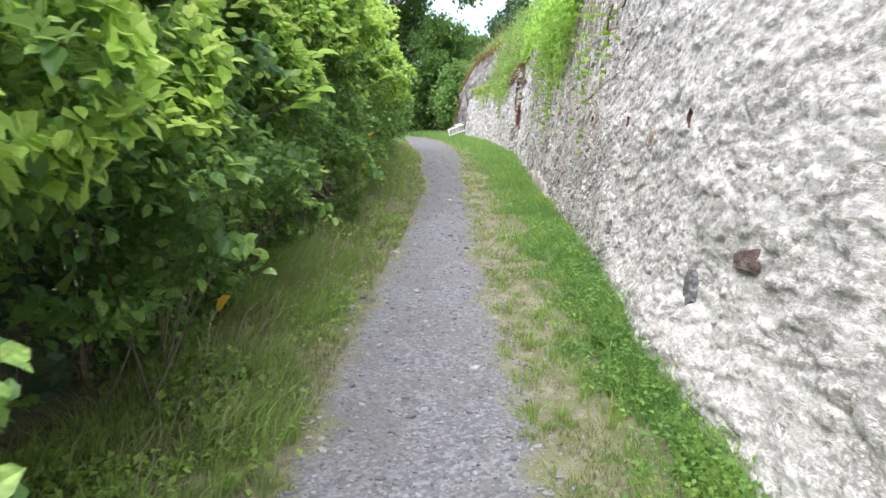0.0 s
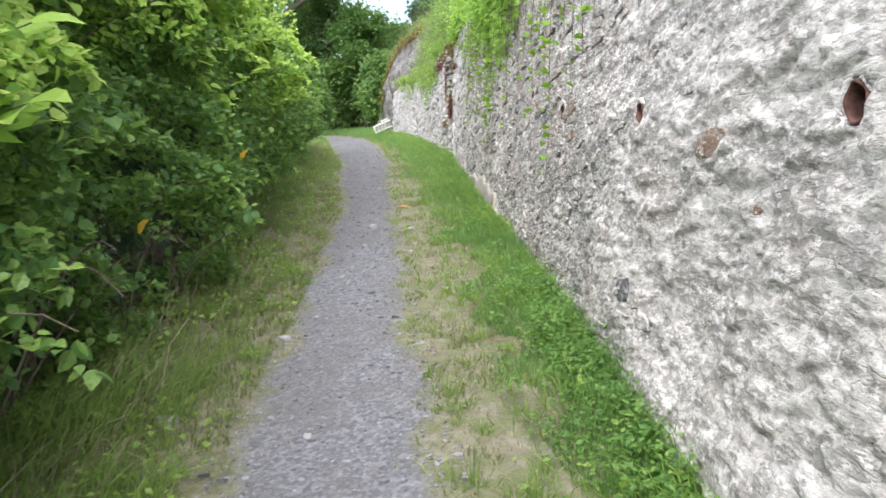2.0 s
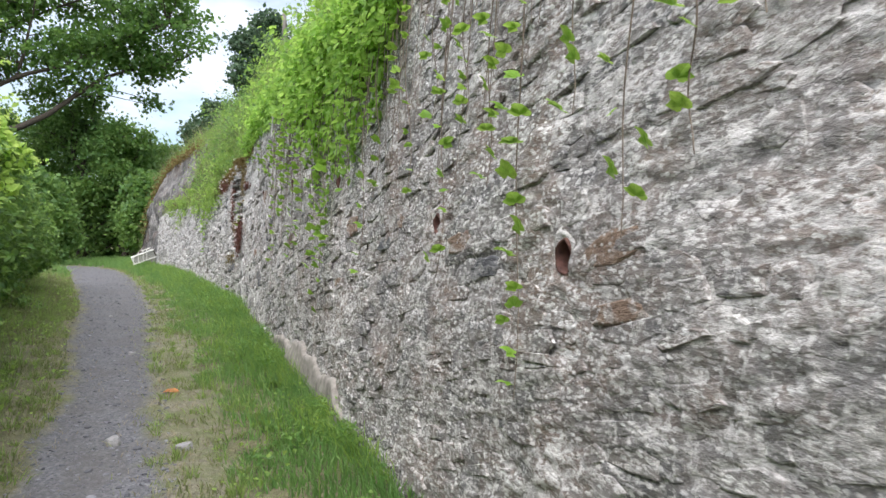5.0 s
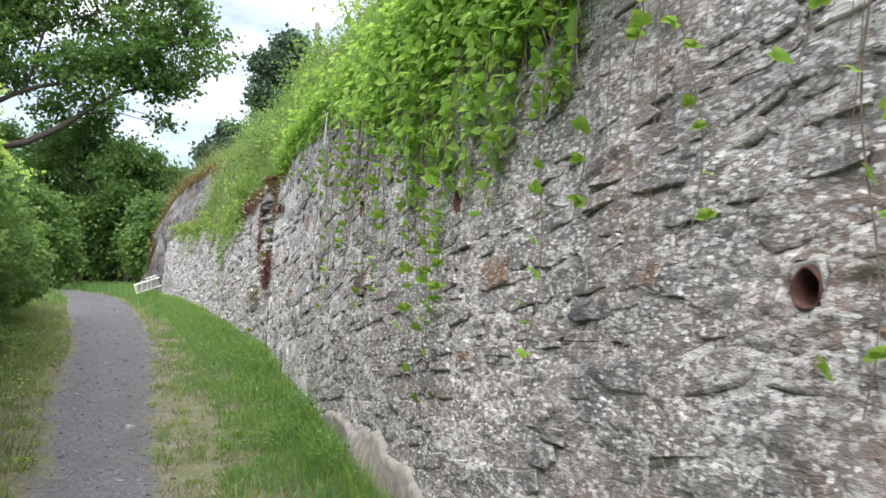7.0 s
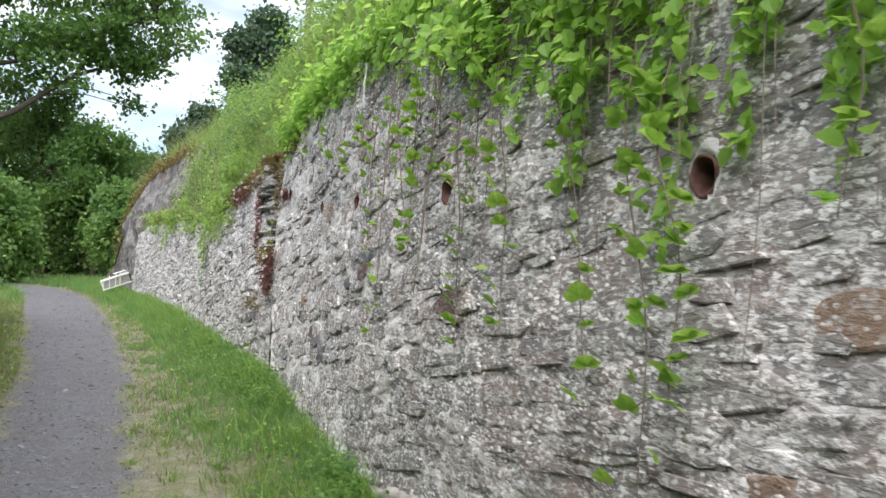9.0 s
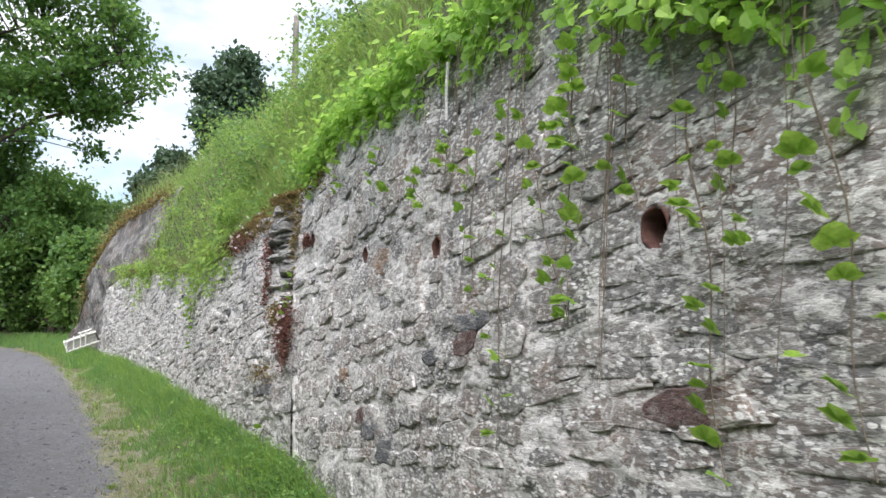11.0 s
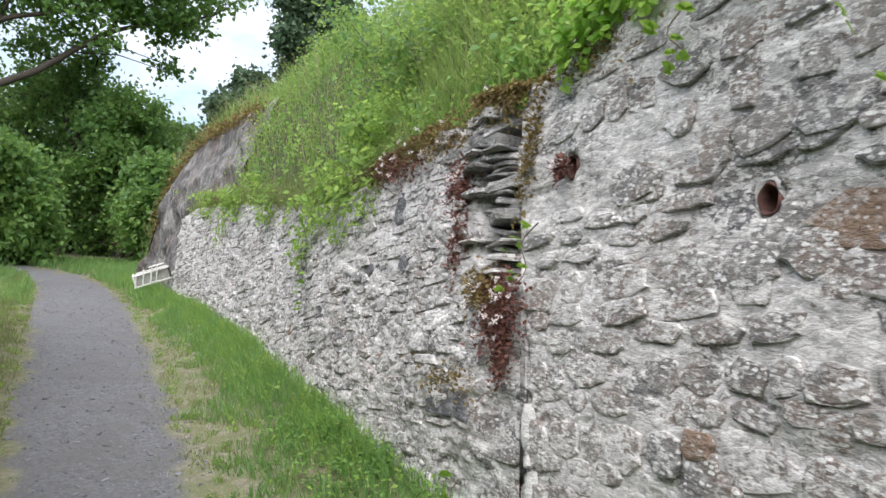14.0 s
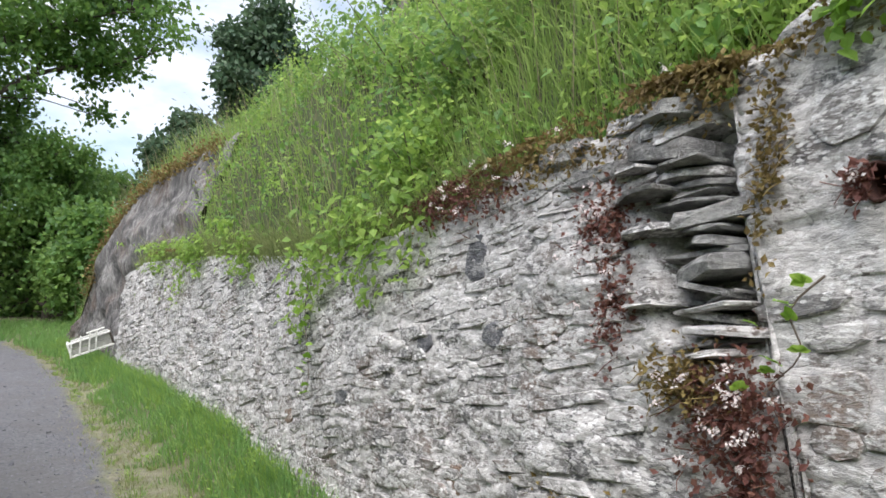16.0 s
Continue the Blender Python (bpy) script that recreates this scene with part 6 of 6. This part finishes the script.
def white_bench():
    """A broken white bench lying on its back against the wall's end, one end sunk in the grass."""
    t = thing("bench", "broken white wooden bench leaning askew at the wall's end", "bench")
    at = pose(BENCH_X, 30.2, BENCH_Z, 12, BENCH_TILT, -6) @ Matrix.Scale(0.84, 4)
    for name, (x, y, z), size, mat in (
        ("seat_board", (0, 0.03, 0.055), (0.74, 0.03, 0.11), M_GREYWOOD), ("seat_board", (0, 0.03, -0.06), (0.74, 0.03, 0.10), M_GREYWOOD),
        ("rail", (0, 0, 0.13), (0.80, 0.045, 0.035), M_WHITEWOOD), ("rail", (0, 0, -0.13), (0.80, 0.045, 0.035), M_WHITEWOOD),
        ("end_panel", (-0.385, 0.1, 0.0), (0.035, 0.26, 0.26), M_WHITEWOOD), ("end_panel", (0.385, 0.14, 0.0), (0.035, 0.3, 0.24), M_BARK),
        ("back_board", (0.02, 0.26, 0.10), (0.72, 0.1, 0.03), M_GREYWOOD),
    ):
        part(name, box(*size), mat, t).matrix_world = at @ pose(x, y, z)
    for x, z, h in ((-0.36, 0.0, 0.30), (-0.18, 0.04, 0.38), (0.0, 0.07, 0.40), (0.12, 0.06, 0.40)):
        part("post", box(0.03, 0.03, h), M_WHITEWOOD, t).matrix_world = at @ pose(x, -0.035, z, 0, -BENCH_TILT, 0)
    part("brace", box(0.34, 0.03, 0.03), M_WHITEWOOD, t).matrix_world = at @ pose(0.16, -0.02, 0.24)


BENCH_X, BENCH_Z, BENCH_TILT = 0.84, 1.19, -20.0
utility_pole()
white_bench()


def fallen_leaf(x, y, s, mat, label, turn=0):
    bm = bmesh.new()
    vs = [bm.verts.new(p) for p in LEAF_BROAD[0]]
    for f in LEAF_BROAD[1]:
        bm.faces.new([vs[i] for i in f])
    t = thing("fallen_leaf", label, "leaf")
    part("blade", bm, mat, t)
    t.matrix_world = pose(x, y, float(ground_z(x, y)) + 0.012, 6, -5, turn) @ Matrix.Scale(s, 4)


fallen_leaf(0.70, 12.79, 0.15, M_ORANGE, "curled orange fallen leaf on the path edge", 70)
fallen_leaf(-1.35, 4.0, 0.09, M_YELLOW, "yellow leaf on the grass by the hedge", 20)
fallen_leaf(-1.3, 4.06, 0.08, M_YELLOW, "yellow leaf on the grass by the hedge", 140)


def path_stone(x, y, s):
    v, quads, tris = stone_shape(9)
    ob = piece("path_stone", v * [s, s * 0.7, s * 0.28], [quads, tris], M_STONEGREY, None, "flat light grey slate lying on the path")
    tagged(ob, category="stone", group="stones on the path")
    ob.matrix_world = pose(x, y, float(ground_z(x, y)) + 0.002, rng.normal(0, 4), rng.normal(0, 4), rng.uniform(0, 180))


M_STONEGREY = plain_material("path_slate", (0.20, 0.20, 0.205), (0.38, 0.375, 0.365), 30, 0.8)
for x, y, s in ((0.2, 4.23, 0.08), (0.2, 11.49, 0.16), (-0.45, 7.6, 0.1), (-0.9, 6.3, 0.12), (-0.7, 5.5, 0.09), (0.55, 9.9, 0.08), (-0.1, 9.2, 0.07), (0.35, 14.8, 0.08), (0.1, 18.2, 0.07), (-0.2, 6.1, 0.06), (0.62, 11.2, 0.12)):
    path_stone(x, y, s)


# ---- creepers on the wall ----
def tri_leaf():
    vs, fs, n = [], [], 0
    for turn, s in ((0, 1.0), (62, 0.78), (-62, 0.78)):
        c, q = math.cos(radians(turn)), math.sin(radians(turn))
        v = LEAF_BROAD[0] * s * [1.15, 1, 1]
        vs.append(np.stack([v[:, 0] * c - v[:, 1] * q, v[:, 0] * q + v[:, 1] * c, v[:, 2]], -1))
        fs.append(LEAF_BROAD[1] + n)
        n += len(v)
    return np.concatenate(vs), np.concatenate(fs)


VINE_LEAF = mesh_data("leaf", *tri_leaf())
VINE_LEAF.materials.append(M_VINE)


def hanging_vine(y0, z0, y1, z1, n, size):
    n, size = round(n * 1.7), size * 1.15
    t = thing("hanging_vine", "thin creeper with bright green leaves hanging down the wall", "vine", "creepers on the wall")
    k = np.linspace(0, 1, 12)
    y = y0 + (y1 - y0) * k + 0.03 * np.sin(k * 9 + y0)
    z = z0 + (z1 - z0) * k
    x = wall_x(y) + 0.1 * (z - path_z(y)) - 0.075 - 0.02 * np.sin(k * 6)
    v, f = tube(np.stack([x, y, z], -1), np.linspace(0.004, 0.002, 12), 5)
    stem = piece("stem", v, f, M_TWIG, t)
    for i in range(n):
        u = (i + rng.uniform(0.2, 0.9)) / n
        c = [np.interp(u, k, q) for q in (x, y, z)]
        ob = new("leaf", VINE_LEAF)
        ob.parent = stem
        ob.matrix_world = pose(c[0] - 0.02, c[1] + rng.normal(0, 0.055), c[2], rng.uniform(15, 70), rng.uniform(-25, 25), 90 + rng.normal(0, 45)) @ Matrix.Scale(size * rng.uniform(0.6, 1.15), 4)


for row in (
    (8.66, 2.95, 8.5, 1.1, 11, 0.062), (9.28, 3.0, 9.2, 2.2, 7, 0.055), (10.15, 3.1, 9.97, 1.9, 6, 0.045), (12.22, 2.6, 11.95, 1.1, 8, 0.055), (7.9, 2.95, 7.9, 1.68, 5, 0.055),
    (8.26, 3.05, 8.24, 2.1, 5, 0.06), (12.05, 2.5, 11.88, 1.5, 10, 0.075), (12.78, 2.95, 12.25, 1.4, 9, 0.06), (14.5, 2.8, 14.1, 1.9, 7, 0.05), (14.9, 2.8, 14.9, 2.0, 6, 0.045),
    (10.72, 3.1, 10.6, 1.95, 4, 0.05), (15.3, 2.85, 15.14, 2.62, 5, 0.055), (15.66, 2.72, 15.55, 2.5, 4, 0.055), (22.1, 2.4, 21.82, 1.4, 8, 0.05), (18.0, 2.25, 18.12, 1.9, 5, 0.05),
    (13.4, 3.0, 13.3, 2.1, 7, 0.05), (13.9, 3.0, 13.75, 2.3, 6, 0.05), (11.5, 3.0, 11.4, 2.0, 7, 0.055), (9.7, 3.1, 9.65, 2.3, 5, 0.05), (7.4, 3.0, 7.38, 2.2, 4, 0.055), (11.0, 3.1, 10.95, 2.4, 6, 0.055),
    (14.62, 2.95, 14.55, 1.4, 9, 0.05), (14.15, 2.9, 14.1, 1.9, 8, 0.06), (13.5, 2.6, 13.32, 1.5, 9, 0.06), (13.1, 2.75, 12.9, 1.6, 8, 0.06), (9.45, 2.9, 9.4, 1.5, 7, 0.05), (8.95, 3.0, 8.9, 1.9, 7, 0.055), (10.9, 2.9, 10.85, 1.4, 8, 0.045), (7.62, 2.5, 7.6, 1.9, 4, 0.06),
    (16.3, 3.0, 16.2, 2.6, 5, 0.05), (17.2, 3.05, 17.15, 2.8, 4, 0.05), (14.2, 3.0, 14.1, 2.55, 6, 0.055), (10.4, 3.1, 10.35, 2.5, 5, 0.05), (18.35, 0.95, 18.3, 0.62, 4, 0.05),
):
    hanging_vine(*row)
v, f = tube([(1.97, 15.3, 3.25), (1.95, 15.28, 3.1), (1.94, 15.26, 2.93)], [0.009, 0.008, 0.007], 6)
tagged(piece("cut_root", v, f, M_LIMESTONE, None, "pale cut root hanging from the wall top"), category="root")
v, f = tube([(1.9, 8.0, 2.62), (1.68, 7.8, 2.55), (1.62, 7.5, 2.62), (1.6, 7.25, 2.72)], [0.014, 0.013, 0.011, 0.009], 6)
tagged(piece("root", v, f, M_TWIG, None, "bent brown root on the wall"), category="root")


def bare_strands():
    """Thin dry stems that hang down the wall between the creepers."""
    s = Soup()
    for i in range(70):
        y = rng.uniform(8.5, 15.5)
        top = float(wall_top(y))
        z1 = top - rng.uniform(0.4, 1.7)
        k = np.linspace(0, 1, 9)
        yy = y + rng.normal(-0.05, 0.08) * k + 0.02 * np.sin(k * 9 + i)
        z = top + (z1 - top) * k
        s.add(*tube(np.stack([wall_x(yy) + 0.1 * (z - path_z(yy)) - 0.07 - 0.02 * np.sin(k * 5 + i), yy, z], -1), np.linspace(0.003, 0.0015, 9), 4))
    tagged(s.make("dry_strands", M_TWIG, None, "thin dry stems hanging down the wall", kind="stuff"), category="creeper")


bare_strands()


# ---- stonecrop and moss ----
def stonecrop(y, z, ry, rz, n, flowers, mat, label, out=0.05):
    t = thing("stonecrop", label, "plant")
    py, pz = rng.normal(y, ry * 0.5, n), rng.normal(z, rz * 0.5, n)
    pz = np.minimum(pz, wall_top(py) + 0.12)
    px = wall_x(py) + 0.1 * (pz - path_z(py)) - 0.01 - rng.uniform(0, out, n)
    p = np.stack([px, py, pz], -1)
    s = Soup()
    s.add(*leaf_cloud(p, scatter_dirs(n) + [-0.6, 0, 0.1], scatter_dirs(n) + [-0.3, 0, 0.6], rng.uniform(0.015, 0.035, n)))
    leaves = s.make("foliage", mat, t, kind="stuff")
    s = Soup()
    for i in range(min(40, n // 14)):
        a = p[rng.integers(0, n)]
        b = a + [-0.05, rng.normal(0, 0.03), rng.uniform(-0.09, 0.05)]
        s.add(*tube([a + [0.03, 0, 0], (a + b) / 2, b], [0.0025, 0.002, 0.0015], 4))
    s.make("stalk_tangle", mat, t, kind="stuff")
    for i in range(flowers):
        a = p[rng.integers(0, n)] + [-0.05, 0, 0.02]
        c = a + rng.normal(0, 0.013, (16, 3)) * [0.5, 1, 0.5]
        s = Soup()
        s.add(*leaf_cloud(c, scatter_dirs(16), scatter_dirs(16) + [-0.6, 0, 1], np.full(16, 0.014)))
        s.make("flower_head", M_FLOWER, leaves)


stonecrop(18.93, 2.40, 0.16, 0.22, 800, 9, M_SEDUM, "dark red stonecrop trailing down the broken corner")
stonecrop(18.84, 2.14, 0.10, 0.18, 400, 3, M_SEDUM, "dark red stonecrop trailing down the broken corner")
stonecrop(18.28, 1.80, 0.20, 0.20, 900, 14, M_SEDUM, "red stonecrop with pale flowers in the joint")
stonecrop(18.20, 1.60, 0.08, 0.16, 300, 2, M_SEDUM, "dark red stonecrop in the joint")
stonecrop(18.48, 1.90, 0.16, 0.10, 450, 4, M_RUSSET, "russet moss in the joint", 0.07)
stonecrop(20.1, 2.66, 0.5, 0.14, 900, 12, M_SEDUM, "red stonecrop with pale flowers on the lower wall's top")
stonecrop(19.45, 2.80, 0.6, 0.14, 900, 6, M_RUSSET, "russet moss on the lower wall's top")
stonecrop(18.62, 2.97, 0.22, 0.14, 700, 1, M_RUSSET, "yellowish moss on the broken corner", 0.12)
stonecrop(17.93, 2.51, 0.05, 0.06, 140, 1, M_SEDUM, "red stonecrop growing in a drain pipe", 0.04)
stonecrop(18.75, 1.38, 0.4, 0.1, 260, 0, M_RUSSET, "dry russet grass in a crack")
stonecrop(17.95, 3.08, 0.4, 0.16, 420, 0, M_RUSSET, "brown moss on the taller wall's sloping top", 0.05)
stonecrop(18.42, 2.98, 0.12, 0.2, 520, 0, M_RUSSET, "yellowish moss on the taller wall's corner", 0.09)
stonecrop(18.22, 2.62, 0.06, 0.36, 330, 0, M_RUSSET, "russet moss down the joint", 0.05)
stonecrop(27.5, 4.25, 0.8, 0.12, 300, 0, M_RUSSET, "russet moss at the rock's edge")


def rim_growth():
    """Dry russet growth along the edge of the cut rock."""
    n = 2600
    y = rng.uniform(27.8, 34.6, n)
    x, z = rim(y)
    p = np.stack([x + rng.normal(0, 0.09, n), y, z + rng.normal(0.02, 0.08, n)], -1)
    s = Soup()
    s.add(*leaf_cloud(p, scatter_dirs(n) + [-0.5, 0, 0], scatter_dirs(n) + [0, 0, 0.6], rng.uniform(0.03, 0.08, n)))
    tagged(s.make("rim_growth", M_RUSSET, None, "russet dry growth along the rock's edge", kind="stuff"), category="moss")


rim_growth()


def broad_weed(x, y, s, n):
    t = thing("broadleaf_weed", "broad-leaved green weed in the grass", "plant")
    me = VINE_BROAD
    for i in range(n):
        ob = new("leaf", me)
        ob.parent = t
        a = i * 360 / n + rng.uniform(-20, 20)
        ob.matrix_world = pose(x, y, float(ground_z(x, y)) + 0.02, rng.uniform(15, 40), 0, a) @ Matrix.Scale(s * rng.uniform(0.7, 1.1), 4)


VINE_BROAD = mesh_data("leaf", *LEAF_BROAD)
VINE_BROAD.materials.append(M_BRAMBLE_OWN)
for x, y, s, n in ((1.12, 4.55, 0.2, 6), (1.3, 5.3, 0.14, 6), (1.2, 6.2, 0.12, 7), (1.35, 8.4, 0.12, 6), (1.42, 12.6, 0.13, 7), (1.5, 13.4, 0.12, 7), (1.3, 7.2, 0.1, 6), (-1.15, 3.9, 0.12, 6), (-1.05, 5.2, 0.1, 6), (1.55, 14.2, 0.12, 7), (1.2, 11.3, 0.1, 6), (-1.2, 6.6, 0.12, 6)):
    broad_weed(x, y, s, n)

# ---- the rubble itself ----
near_rows = course_stones(-1.0, JOINT - 0.15, (0.10, 0.38), (0.04, 0.12), 0.14, 3)
sparse = np.random.default_rng(4).uniform(0, 1, len(near_rows)) > np.interp(near_rows[:, 0], [5.6, 6.2, 8.5], [1.01, 0.75, 0.0])
near_rows = near_rows[sparse]
near_rows = np.concatenate([near_rows[near_rows[:, 0] < 14.35], course_stones(14.35, JOINT - 0.15, (0.12, 0.34), (0.075, 0.19), 0.2, 6)])
far_rows = course_stones(JOINT + 0.5, WALL_END - 0.1, (0.10, 0.40), (0.03, 0.085), 0.12, 5)
single = (near_rows[:, 0] > 14.35) & (near_rows[:, 1] > 0.95) & (near_rows[:, 1] < 2.75)
rest = np.concatenate([near_rows[~single], near_rows[single][300:]])
limed = rest[:, 0] < 7
soup = Soup()
place_stones(rest[limed], (0.001, 0.009), soup, 11)
place_stones(rest[~limed], (0.002, 0.013), soup, 12)
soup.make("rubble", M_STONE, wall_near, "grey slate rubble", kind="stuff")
soup = Soup()
place_stones(far_rows, (0.002, 0.016), soup, 13)
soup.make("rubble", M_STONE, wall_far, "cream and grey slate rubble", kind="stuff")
meshes = []
for v, quads, tris in ROUND_SHAPES:
    me = mesh_data("stone", v, [quads, tris])
    me.materials.append(M_STONE_OWN)
    meshes.append(me)
for i, (y, z, w, h) in enumerate(near_rows[single][:300]):
    ob = new("stone", meshes[i % len(meshes)])
    ob.parent = wall_near
    ob.matrix_world = face_matrix(y, z, -0.17 + rng.normal(0, 0.07)) @ Matrix.Diagonal((w * 0.98, h * 0.95, rng.uniform(0.004, 0.015), 1))
